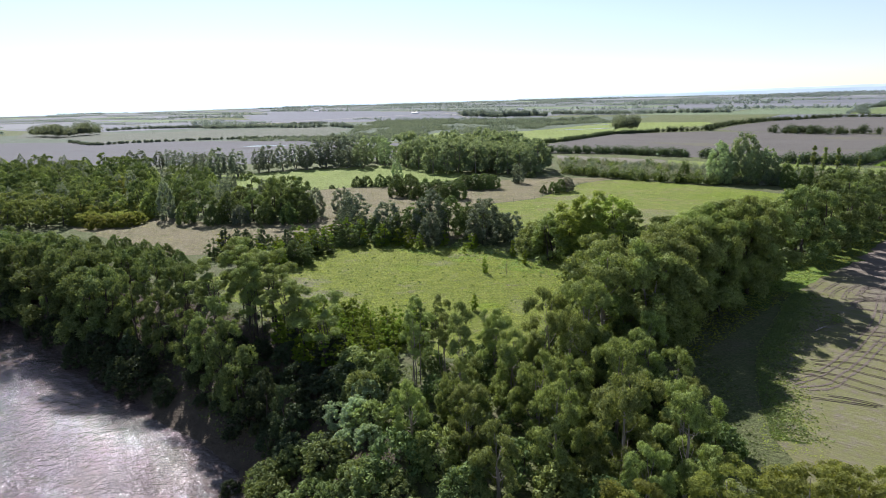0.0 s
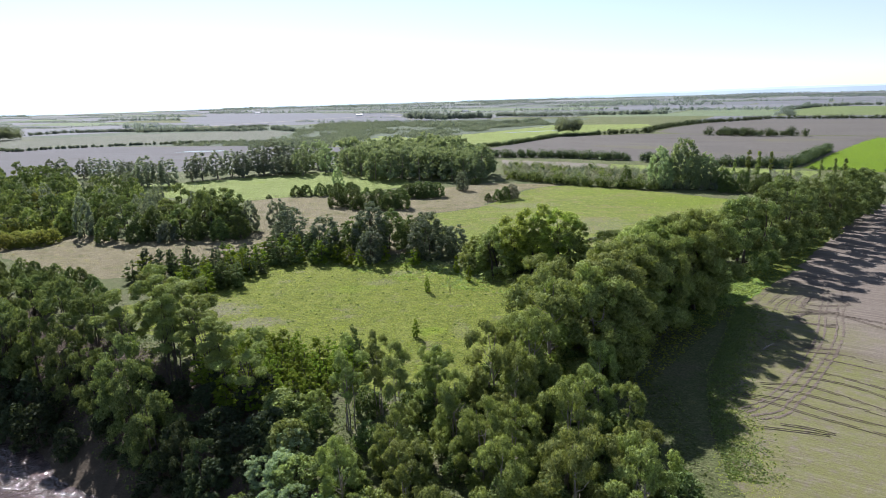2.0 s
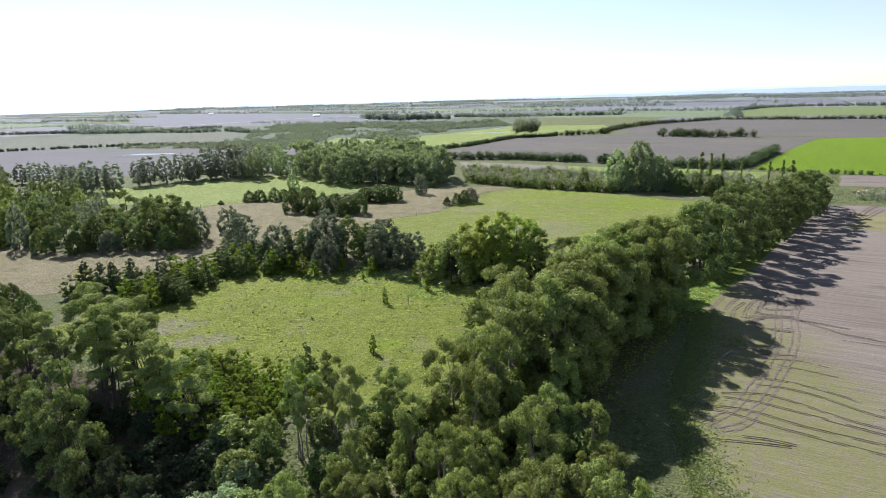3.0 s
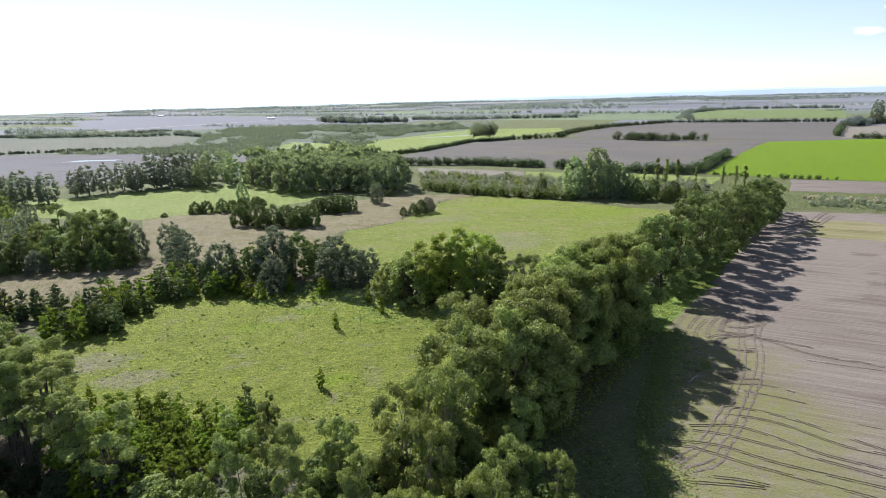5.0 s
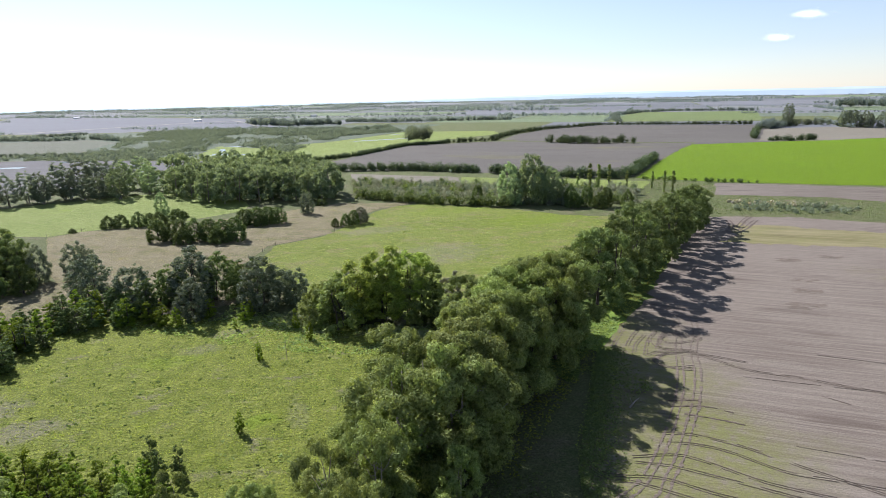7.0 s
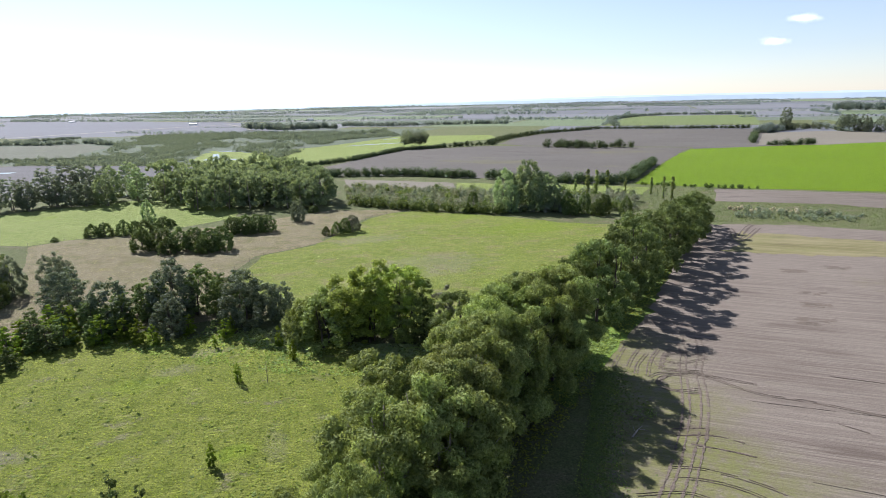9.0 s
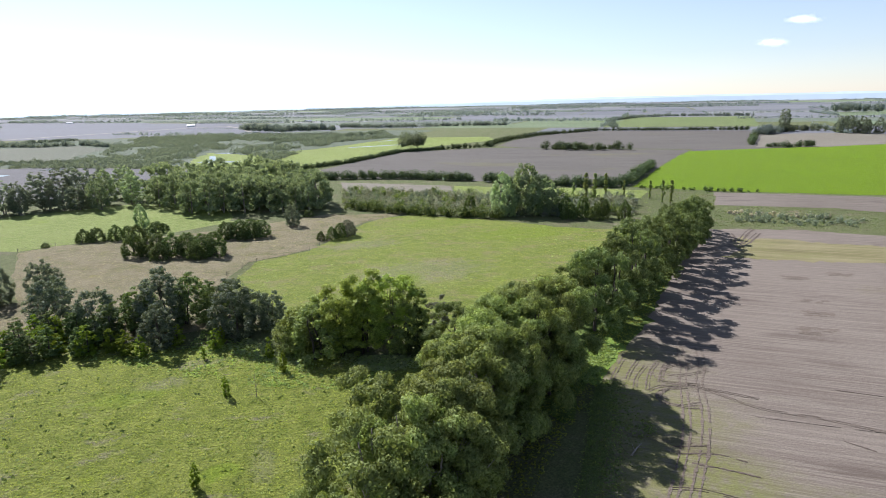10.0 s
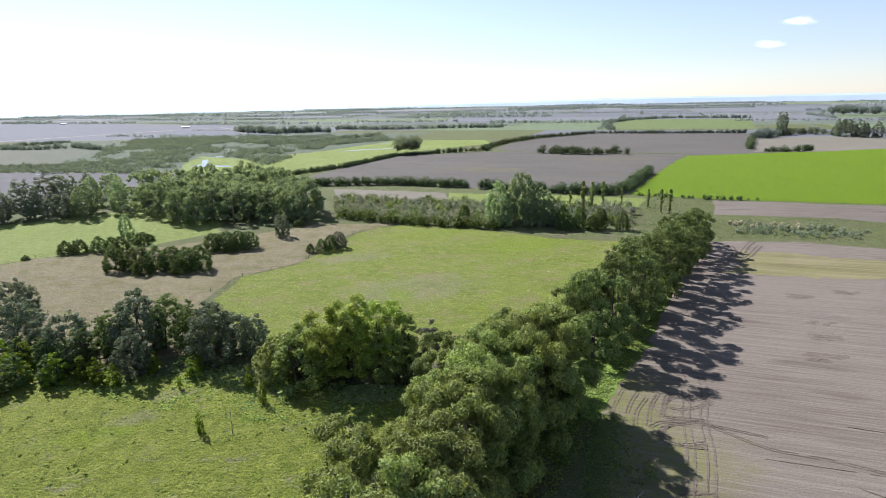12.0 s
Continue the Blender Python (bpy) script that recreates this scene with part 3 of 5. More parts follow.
field("meadow", [(-64, 152), (-42, 180), (-31, 194), (-10, 186), (12, 176), (30, 164), (48, 152), (36, 120), (24, 98), (-4, 103), (-28, 115), (-43, 132)], M_MEADOW, "lush green meadow with pale worn patches", 0.03, 1.2)
field("pasture", [(9, 228), (17.5, 249), (36, 257), (68, 302), (90, 308), (120, 278), (136, 256), (160, 238), (104, 182), (66, 160), (40, 168), (20, 186)], M_PASTURE, "rough green pasture between tree lines", 0.03, 0.8)
field("dry_strip", [(-140, 224), (-112, 240), (-82, 222), (-48, 232), (-66, 300), (-55, 306), (-28, 305), (8, 309), (52, 326), (88, 311), (66, 302), (34, 257), (15, 249), (6, 228), (16, 188), (-10, 188), (-30, 196), (-45, 182), (-70, 178), (-84, 178)], M_TAN, "dry tan grassland strip", 0.05, 0.8)
field("light_pasture", [(-130, 330), (-150, 372), (-118, 380), (-56, 400), (-17, 408), (10, 350), (10, 326), (-28, 306), (-55, 307), (-66, 301)], M_LIGHT, "pale green pasture before the far wood", 0.04, 0.8)
field("stubble_field", [(38, 60), (40, 76), (44, 87), (49, 98), (56, 108), (62.5, 116.5), (68.5, 125), (75, 133), (86, 142), (105, 157.5), (141, 190), (168, 215), (183, 229), (214, 214), (234, 193), (340, 90), (300, -60), (60, -40)], M_STUBBLE, "pale mauve-brown stubble field with drilled rows", 0.03, 0.5, 2.5)
field("weedy_band", [(160, 193), (172, 196), (181, 210), (188, 212), (218, 182), (300, 96), (285, 84), (198, 168), (178, 180)], M_BAND, "yellow-green weedy band of stubble", 0.06, 1.1, 3.0)
field("grey_strip", [(256, 298), (315, 250), (400, 178), (345, 158), (277, 223), (268, 240), (228, 268)], M_STRIP, "bare grey-brown tilled strip", 0.03, 0.5)
field("green_crop_field", [(230, 334), (258, 303), (320, 253), (520, 92), (900, 300), (614, 458), (412, 497), (357, 451), (298, 398)], M_CROP, "bright green young crop field", 0.06, 0.5, 10)
field("brown_field", [(61, 498), (108, 560), (176, 640), (270, 640), (300, 618), (426, 512), (356, 452), (297, 399), (232, 340), (220, 340), (199, 355), (158, 403), (119, 438), (66, 461)], M_BROWN, "bare brown tilled field", 0.04, 0.6, 10)
field("upper_brown_field", [(290, 660), (345, 730), (426, 800), (536, 842), (700, 704), (524, 470), (396, 478), (426, 512), (302, 622)], M_BROWN, "bare grey-brown tilled field behind a hedge", 0.03, 0.8, 15)
field("grass_track", [(298, 624), (426, 516), (430, 511), (424, 508), (296, 617)], M_ROUGH, "narrow rough grass strip between two bare fields", 0.09, 0.5, 6)
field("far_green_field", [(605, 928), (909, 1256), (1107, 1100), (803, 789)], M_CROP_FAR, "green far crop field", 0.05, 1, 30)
field("tan_field", [(491, 497), (573, 569), (630, 622), (664, 626), (720, 609), (750, 553), (900, 440), (780, 370), (614, 458), (531, 468)], M_PALE, "pale tan stubble field", 0.085, 1, 20)
field("pale_strip", [(78, 437), (138, 388), (128, 362), (74, 400)], M_PALE, "pale dry stubble strip by the hedge", 0.09, 0.6)
field("hedge_pasture", [(139, 387), (162, 368), (200, 345), (228, 318), (210, 300), (150, 345), (129, 361)], M_LIGHT, "pale green pasture below the hedge", 0.085, 0.8)
field("left_brown_field", [(-700, 690), (-400, 470), (-267, 448), (-150, 440), (-60, 445), (30, 470), (54, 520), (-28, 590), (-140, 661), (-293, 722), (-573, 800)], M_GREY, "bare grey tilled field behind the wood", 0.055, 1, 15)
field("far_pasture", [(-28, 603), (12, 690), (108, 742), (236, 872), (348, 815), (325, 742), (240, 700), (170, 640), (110, 570), (60, 515)], M_LIGHT, "pale green wet pasture", 0.07, 2, 12)
field("marsh", [(-700, 760), (-293, 728), (-140, 665), (-28, 606), (12, 692), (108, 745), (236, 875), (350, 1050), (150, 1180), (-300, 1150), (-800, 1000)], M_MARSH, "scrubby marsh grassland", 0.03, 3, 20)
field("fallow_field", [(-646, 912), (-531, 862), (-421, 738), (-326, 752), (-230, 745), (-142, 690), (-118, 740), (-150, 790), (-138, 900), (-185, 985), (-204, 1000), (-389, 1006), (-514, 980), (-600, 1060), (-760, 1100)], M_FALLOW, "pale olive fallow field behind the grey field", 0.06, 2, 20)
field("wet_grass", [(-27, 606), (-22.5, 702), (-13, 756), (24, 701), (38, 604), (32, 558), (0, 574)], M_LIGHT, "bright green wet grass round a pool", 0.09, 3, 8)
field("plain_field", [(-758, 2604), (-345, 2264), (45, 1716), (20, 1242), (-172, 1179), (-354, 1251), (-560, 1700)], F_MAUVE, "wide mauve-grey tilled field on the plain", 0.05, 4, 60)
field("scrub_ground", [(64, 338), (72, 400), (150, 345), (210, 300), (185, 262), (123, 282), (98, 302)], M_ROUGH, "rough ground below low scrub", 0.08, 1)

field("sown_strip", [(70.5, 137), (80, 145.5), (89, 151), (88.5, 144), (77.5, 134.8), (72.5, 130.3)], M_SOWN, "lush bright green sown strip with rows", 0.075, 0.3, 2.0)
field("verge", [(60, 121), (70, 130.5), (72.5, 133), (77, 136), (85.5, 142), (97.5, 150.5), (113, 165), (129, 180.5), (150, 200), (169, 217), (163, 221), (134, 195), (98, 166), (76, 150), (58, 132)], M_VERGE, "lush green grass verge below the tree row", 0.055, 0.9, 3.0)

# the far patchwork of fields
fr = np.random.default_rng(5)
U, V = np.array((0.78, -0.62)), np.array((0.62, 0.78))
FAR_MATS = [(F_GREY, "far grey tilled field"), (F_MAUVE, "far brown tilled field"), (F_GREEN, "far green pasture, paled by haze in its colour"), (F_TAN, "far stubble field, paled by haze in its colour"), (F_ROUGH, "far rough grassland"), (F_GREY, "far grey tilled field"), (F_MAUVE, "far mauve tilled field")]
far_edges = []
v = 430.0
while v < 4700:
    dv = float(fr.uniform(150, 330)) * (1 if v > 1500 else 0.75)
    u = -4500.0 + float(fr.uniform(0, 300))
    while u < 4500:
        du = float(fr.uniform(300, 800)) * (1 if v > 1500 else 0.7)
        c = U * (u + du / 2) + V * (v + dv / 2)
        if c[1] > 120 and np.hypot(*c) < 4600 and not any(inside(k, f) for f in FIELDS for k in (tuple(c),)) and not (-450 < c[0] < 330 and c[1] < 520):
            q = [U * (u + a) + V * (v + b) for a, b in ((0, 0), (du - 8, 0), (du - 8, dv - 8), (0, dv - 8))]
            mat, text = FAR_MATS[int(fr.integers(len(FAR_MATS)))]
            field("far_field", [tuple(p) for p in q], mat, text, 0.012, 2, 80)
            far_edges.append((q[0], q[1]))
            far_edges.append((q[1], q[2]))
        u += du
    v += dv

# ---- near wood ----
OLIVE = "tall olive-green tree with a clumpy domed crown"
wood = [(24, 65, 14), (18, 67.5, 15), (10.5, 78.5, 12.5), (15.7, 86, 15), (11, 69.5, 12.5), (4, 66, 10), (-6, 77, 9.5), (8, 86, 12), (20, 77, 14), (1, 74, 10), (27, 74, 10.5), (24, 84, 12.5), (6, 95, 11), (29, 93, 11.5), (0, 81, 10), (18, 60, 11), (30, 84, 9.5), (14, 78, 12),
        (14, 95, 15.5), (20, 94, 17), (24.5, 103, 20), (30, 105, 20), (36.5, 106.5, 19.5), (29, 114, 18.5), (37, 112.5, 20), (43, 124, 18), (52, 128, 21), (37, 119, 15), (41, 115, 20.5), (44.5, 119, 20), (49.5, 125, 20.5), (55, 131, 20.5), (34.5, 108, 19), (47, 121, 20.5), (57.5, 132.5, 21), (32, 103, 19), (19, 103, 13)]
row = [(60, 139, 19), (61, 135, 20), (67, 140, 19.5), (54, 135, 17), (50, 144, 15.5), (44, 130, 15), (69, 138, 20), (64, 136, 20.5), (76, 156, 10), (88, 154, 19), (92.5, 164.5, 13), (97, 161, 19.5), (105.5, 166.5, 21), (112.5, 172.5, 16), (119.5, 177.5, 19), (127.5, 183.5, 16), (134.5, 188.5, 17.5),
       (141.5, 193.5, 16.5), (149.5, 200, 17), (157, 206, 17), (164, 211.5, 17), (171, 217.5, 16), (177, 223.5, 14.5), (168.5, 230.5, 11), (175.5, 234.5, 10.5), (182.5, 231, 12), (188.5, 240.5, 8.5), (108.5, 179.5, 13), (144.5, 204.5, 11), (162.5, 222.5, 11), (57, 145, 15), (66, 150, 15.5), (86.5, 163.5, 14), (99.5, 173.5, 14), (117.5, 187.5, 12.5), (132.5, 197.5, 12), (154.5, 214.5, 11)]
for x, y, h in wood:
    tree("dome", 0, L_BROAD, B_PALE, x, y, h, OLIVE + " on the wood's edge", 0.72 if y < 98 else 0.95, group="near wood", name="olive_tree")
for x, y, h in row:
    h += 1.5 if 150 < y < 205 and h > 14 else 0
    tree("dome", 0 if y < 150 else 1, L_ROW if y > 143 else L_BROAD, B_DARK, x, y, h, "broad dark olive tree in the row along the stubble field", 0.98, group="field row", name="row_tree")
for x, y, h in [(63, 132, 21.5), (58, 126.5, 21.5), (52.5, 121.5, 19)]:
    tree("dome", 0, L_BROAD, B_DARK, x, y, h, "tall narrow olive tree at the field's edge", 0.68, group="near wood", name="olive_tree")
for x, y, h in [(31, 56, 11), (37, 58, 9), (42.5, 57, 9.5), (25, 57, 10), (15, 55, 9)]:
    tree("dome", 0, L_YELLOW, B_PALE, x, y, h, "fine-leaved yellow-green tree at the field corner", group="corner trees")
for x, y, h in [(-6, 93.5, 14), (1, 87, 15), (-2, 97, 13), (6, 93, 12)]:
    tree("tall", 0, L_BROAD, B_PALE, x, y, h, "slender olive gum tree with pale stems", 0.8, group="near wood")
for x, y, h in [(-36, 101, 13.5), (-30.5, 95, 11.5), (-40.5, 106, 15.5), (-45, 112, 16.5), (-26, 90.5, 9.5), (-52, 117, 12.5), (-60, 124, 15), (-69, 130, 16), (-78, 137, 17), (-88, 144, 18), (-98, 151, 18), (-108, 159, 18)]:
    tree("dome", 1, L_BANK_SHADE if -34 < x < -25 else L_ROW, B_DARK, x, y, h, "shaded dark tree at the foot of the river bank", 0.72, group="bank trees", name="bank_tree")
for x, y, h in [(-43, 127, 16), (-48, 123, 15.5), (-40, 122, 15.5), (-35.5, 121, 15), (-31, 113, 14.5), (-38, 116, 15.5), (-27, 107, 14), (-22, 103, 13), (-45, 131, 14), (-38, 128, 13)]:
    tree("tall", 0, L_BROAD, B_DARK, x, y, h, "many-stemmed open-crowned tree on the river bank", 1.15, group="bank trees")
for x, y in spread([(-26, 108), (-12, 90), (-10, 72), (8, 60), (34, 66), (27, 90), (36, 108), (44, 122), (26, 108), (10, 100), (-14, 100)], 46, 4.2, 3):
    tree("shrub", 1, L_DARK if (x + y) % 3 > 1 else L_BROAD, B_DARK, x, y, 3.2 + (x * 7 % 3), "dense understorey bush in the wood", 1.0, category="bush", group="understorey", name="bush")
for x, y in [(-24, 86), (-29, 92), (-18, 82), (-34, 99), (-22, 95), (-17.5, 95), (-14, 91), (-19, 90), (-40, 104), (-48, 112), (-26, 101), (-12, 84), (-56, 122), (-62, 128), (-30, 108), (-36, 112), (-42, 116), (-50, 118), (-24, 92), (-33, 103), (-21, 105), (-28, 112), (-16, 99)]:
    tree("shrub", 1, L_BANK_SHADE if x < -16 else L_BROAD, B_DARK, x, y, 3.5 + (y % 2), "grey-green bush on the steep river bank", 1.25, category="bush", group="bank bushes", name="bush")

for x, y, h in [(-17.5, 88, 3.4), (-13.5, 90, 3.6), (-15.5, 82, 3.2), (-12, 80.5, 3), (-14, 86, 3.8)]:
    tree("shrub", 0, L_WOOD, B_DARK, x, y, h, "pale green creeper-covered bush on the bank", 1.1, category="bush", group="pale bank bushes", name="bush")
for x, y in spread([(-27, 84), (-20, 85), (-8, 72), (-3, 62), (-14, 64), (-25, 74)], 16, 3.4, 15):
    tree("shrub", 1, L_ROW, B_DARK, x, y, 3 + (y * 3 % 2), "olive bush low on the river bank", 1.15, category="bush", group="bank bushes", name="bush")
SHORE = [(-118, 158), (-94, 141), (-70, 124), (-52, 107), (-40, 94), (-33, 84), (-27, 72), (-14, 72), (-22, 86), (-34, 104), (-50, 120), (-72, 136), (-100, 154)]
for x, y in spread(SHORE, 26, 4.2, 12):
    tree("shrub", 1, L_BANK_SHADE, B_DARK, x, y, 1.6 + (y * 3 % 1.6), "scrubby bush with shade-darkened leaves on the eroded bank", 1.15, category="bush", group="shore bushes", name="bush")
for x, y in spread([(-52, 134), (-62, 152), (-84, 178), (-110, 190), (-130, 196), (-100, 176), (-70, 146)], 34, 4.0, 13):
    tree("round", 1, L_ROW if (x + y) % 2 > 0.8 else L_DARK, B_DARK, x, y, 3.2 + (y * 3 % 2.6), "low bushy tree along the meadow's river side", 1.0, group="river side trees", name="bank_tree")

# saplings at the meadow's near edge
for x, y in spread([(-34, 124), (-20, 123), (-7, 116), (-4, 109), (-14, 100), (-26, 103), (-33, 114)], 90, 1.4, 8):
    tree("sapling", 0, L_FRESH, B_DARK, x, y, 3.2 + (x * 3.7 % 2.6), "young bright green sapling in a dense thicket", 1.5, group="sapling thicket", name="sapling")
for x, y, h in [(-7, 118, 6.5), (-3.5, 116, 5.5), (-6, 115, 6), (-24, 125, 4.5), (-32, 127, 5), (4.5, 125.5, 4), (8.3, 152.3, 4.4), (3.8, 171.3, 3.2), (7.4, 178.5, 4.4), (19.1, 158.8, 4.6), (16.8, 166.5, 5)]:
    tree("egg", 1, L_FRESH if h < 5.2 else L_DARK, B_DARK, x, y, h, "lone slim young tree standing in the meadow", 0.82, group="meadow saplings", name="sapling")

# ---- the tree line across the meadow ----
for x, y, h, kind, leaf in [(-31.6, 206, 12.4, "bushy", L_SHADE), (-19.6, 193, 11.4, "bushy", L_SHADE), (-16, 189, 9.4, "egg", L_DARK), (-14.6, 200, 8.4, "egg", L_DARK), (-5.6, 194, 14.4, "bushy", L_SHADE), (0.4, 195, 12.4, "bushy", L_DARK),
                            (-5.6, 181.5, 9.7, "bushy", L_SHADE), (3.4, 211, 6.4, "egg", L_DARK), (10.4, 182, 13.4, "bushy", L_SHADE), (7.4, 189, 11.4, "bushy", L_DARK), (18.4, 184, 8.9, "bushy", L_SHADE), (23, 169, 9.5, "round", L_BROAD),
                            (27, 165, 12, "round", L_BROAD), (31.5, 162.5, 15.5, "plume", L_WILLOW), (36, 161.5, 17.5, "plume", L_WILLOW), (41.5, 160.5, 18, "plume", L_WILLOW), (45, 159.5, 14, "bushy", L_BROAD), (46.5, 157, 11, "egg", L_DARK), (53, 162, 10, "tall", L_SCRUB),
                            (-10.6, 196, 10.4, "bushy", L_DARK), (14.4, 189, 8.4, "round", L_SHADE), (30, 170, 10, "round", L_SHADE), (37, 168, 9, "round", L_DARK)]:
    tree(kind, 1, leaf, B_DARK, x, y, h, "dark mixed tree in the line across the meadow", 1.25, group="meadow tree line")
for x, y, h in [(-66, 179, 8.3), (-62, 178, 8), (-59, 178, 7.6), (-54, 177, 8.6), (-45.6, 171, 8.7)]:
    tree("egg", 1, L_HEDGE, B_DARK, x, y, h, "narrow dark cone-shaped tree at the meadow's edge", 0.95, group="dark cone trees")
for x, y, h in [(-33, 197, 6.5), (-28, 194, 7), (-24, 191, 8), (-20, 183, 7), (-42, 164.5, 7.5), (-49, 174, 6), (-40, 176, 7), (-37, 182, 7), (-34, 188, 8), (-50, 168, 5), (-44, 180, 6), (-30, 190, 6), (-26, 186, 5), (-12, 180, 6), (-2, 182, 5), (-9, 178, 5), (6, 176, 5), (-23, 195, 8), (-18, 198, 9), (-9, 196, 9)]:
    tree("egg", 1, L_DARK if h > 7 else L_FRESH, B_DARK, x, y, h, "dense dark green bushy tree at the meadow's edge", 1.4, group="meadow edge trees")
EDGE = [(-72, 176), (-50, 162), (-42, 158), (-37, 168), (-33, 180), (-24, 182), (-16, 178), (-14, 186), (-24, 194), (-36, 200), (-50, 186), (-66, 184)]
for x, y in spread(EDGE, 46, 2.6, 61):
    tree("egg", 1, L_FRESH if (x * 7 + y) % 3 < 0.9 else L_DARK, B_DARK, x, y, 4.2 + (x * 5 + y) % 3.4, "dense green bushy tree in the belt along the meadow", 1.45, group="meadow belt", name="bushy_tree")
lone = [(-40.4, 232, 10.8), (-38, 234, 8)]
for x, y, h in lone:
    tree("bushy", 1, L_GREY, B_DARK, x, y, h, "grey-green lone tree in the dry grass", 1.15, group="lone trees")

# ---- clumps in the dry strip ----
for x, y, h, w in [(-23.3, 275, 8.6, 0.9), (-16, 273, 8, 1.1), (-10, 271, 8, 1.1), (-5, 269, 8.2, 1.1), (0, 267, 7.5, 1.1), (4.5, 264, 8.4, 0.9), (-14, 266, 6, 1), (-2, 262, 6, 1), (8, 292, 6.8, 1.1), (12.5, 291, 7.4, 1.1), (17, 290, 7, 1.1), (21, 289, 6.6, 1), (14, 287, 5, 1),
                   (-46, 310, 5, 1.2), (-41, 309, 5.6, 1.2), (-34, 308, 6, 1), (-25, 300, 7, 1), (-20, 316, 5, 1.2), (-57.9, 305, 1.9, 1.6), (-30, 311, 5, 1), (-18, 321, 3, 1.5), (44, 324, 3.4, 1.4)]:
    tree("round", 1, L_DARK, B_DARK, x, y, h, "dense dark rounded tree in a clump on dry grass", w * 1.22, group="dry strip clump")
tree("bushy", 1, L_WOOD, B_DARK, -27, 327, 11, "tall slim olive tree beyond the dark clump", 0.9)
tree("bushy", 1, L_GREY, B_DARK, 35, 306, 9.4, "grey-green tree at the dry strip's edge", 1.2)
for x, y, h in [(42.3, 272.5, 3.6), (46.5, 272, 5.2), (50, 273.5, 5.8), (53.5, 276, 6.4)]:
    tree("round", 1, L_DARK if x < 52 else L_SCRUB, B_DARK, x, y, h, "small bushy tree in a pasture group", 1.1, group="pasture group")

# ---- far wood and rows of tall gums ----
FAR_WOOD = spread([(-34, 398), (-8, 352), (50, 333), (62, 345), (46, 380), (30, 425), (-10, 440), (-36, 425)], 70, 6.0, 21)
tree_mass("wood", "dome", 2, L_WOOD, B_PALE, [(x, y, 14.5 + (x * 5.3 % 5) + (y - 340) * 0.03, 1.05) for x, y in FAR_WOOD[::2]], "olive-green far wood behind the dry strip", 1)
tree_mass("wood", "dome", 2, L_WOOD, B_PALE, [(x, y, 15 + (x * 5.3 % 6) + (y - 340) * 0.03, 0.95) for x, y in FAR_WOOD[1::2]], "dark green far wood behind the dry strip", 2)
for x, y, h in [(-113.6, 388, 16), (-106, 393, 16), (-99, 400, 16), (-92, 398, 15.5), (-85, 407, 19), (-76, 412, 20), (-66, 413, 20), (-61, 437, 18), (-49, 432, 18.5), (-55, 392, 17), (-65, 395, 13), (-44, 420, 18), (-71, 420, 19), (-80, 402, 16),
                (-136.6, 365, 17), (-130, 366, 13), (-124, 362.5, 15.5), (-142, 372, 14), (-150, 380, 13), (-26, 398, 15), (-190, 419, 13), (-198, 421, 12), (-211, 423, 13), (-180, 412, 13), (-170, 408, 12), (-160, 395, 12), (-222, 430, 12), (-118, 384, 14), (-90, 392, 14), (-54, 408, 19), (-40, 400, 17), (-60, 400, 12), (-72, 398, 11)]:
    tree("gum", 1, L_GREY if x < -60 else L_WOOD, B_PALE, x, y, h, "tall gum tree in a row before the grey field", 1.5, group="gum row", name="gum_tree")

# ---- left woods ----
RIVER_WOOD = [(-56, 128), (-64, 150), (-85, 174), (-135, 190), (-270, 275), (-262, 225), (-150, 170), (-100, 147), (-70, 124)]


def wood_height(x, y):
    """The river wood's tops sink from the bank towards the dry grassland."""
    top = 12 - 0.209 * (x + 92) - 0.356 * (y - 155) - (x * 3.1 % 2.6)
    return min(19.0, max(4.5, top - ground_z(x, y)))


for x, y in spread(RIVER_WOOD, 82, 5.2, 31):
    tree("dome", 1 if x > -130 else 2, L_ROW if (x * y) % 3 > 1 else L_DARK, B_DARK, x, y, wood_height(x, y), "dark olive tree in the wood above the river", 0.9, group="river wood", name="wood_tree")
for x, y in spread([(-58, 120), (-110, 156), (-140, 176), (-104, 148), (-66, 116), (-50, 108)], 22, 4.5, 32):
    tree("round", 2, L_BANK_SHADE, B_DARK, x, y, 5 + (x * 3.1 % 3), "bushy tree with shade-darkened leaves at the foot of the river bank", 1.0, group="bank foot trees", name="bank_tree")
LEFT_WOOD = spread([(-128, 240), (-60, 230), (-50, 236), (-92, 280), (-130, 330), (-200, 395), (-330, 445), (-300, 330), (-190, 245)], 210, 5.0, 33)
LW = [(x, y, 9.5 + (x * 2.3 % 5), 1.0) for x, y in LEFT_WOOD]
tree_mass("wood", "dome", 2, L_ROW, B_DARK, LW[0::4], "olive trees of the dense wood beyond the dry strip", 3)
tree_mass("wood", "gum", 2, L_GREY, B_DARK, LW[1::4], "grey-green trees of the dense wood beyond the dry strip", 4)
tree_mass("wood", "dome", 2, L_BROAD, B_DARK, [(x, y, 8.5 + (x * 2.3 % 4), 1.05) for x, y in spread([(-132, 240), (-146, 218), (-172, 226), (-250, 270), (-240, 300), (-190, 252)], 44, 5.0, 37)], "olive trees joining the two woods", 9)
tree_mass("wood", "round", 2, L_BROAD, B_DARK, [(x, y, h * 0.75, 1.0) for x, y, h, w in LW[2::4]], "low olive trees of the dense wood", 5)
tree_mass("wood", "dome", 2, L_DARK, B_DARK, LW[3::4], "dark green trees of the dense wood beyond the dry strip", 6)
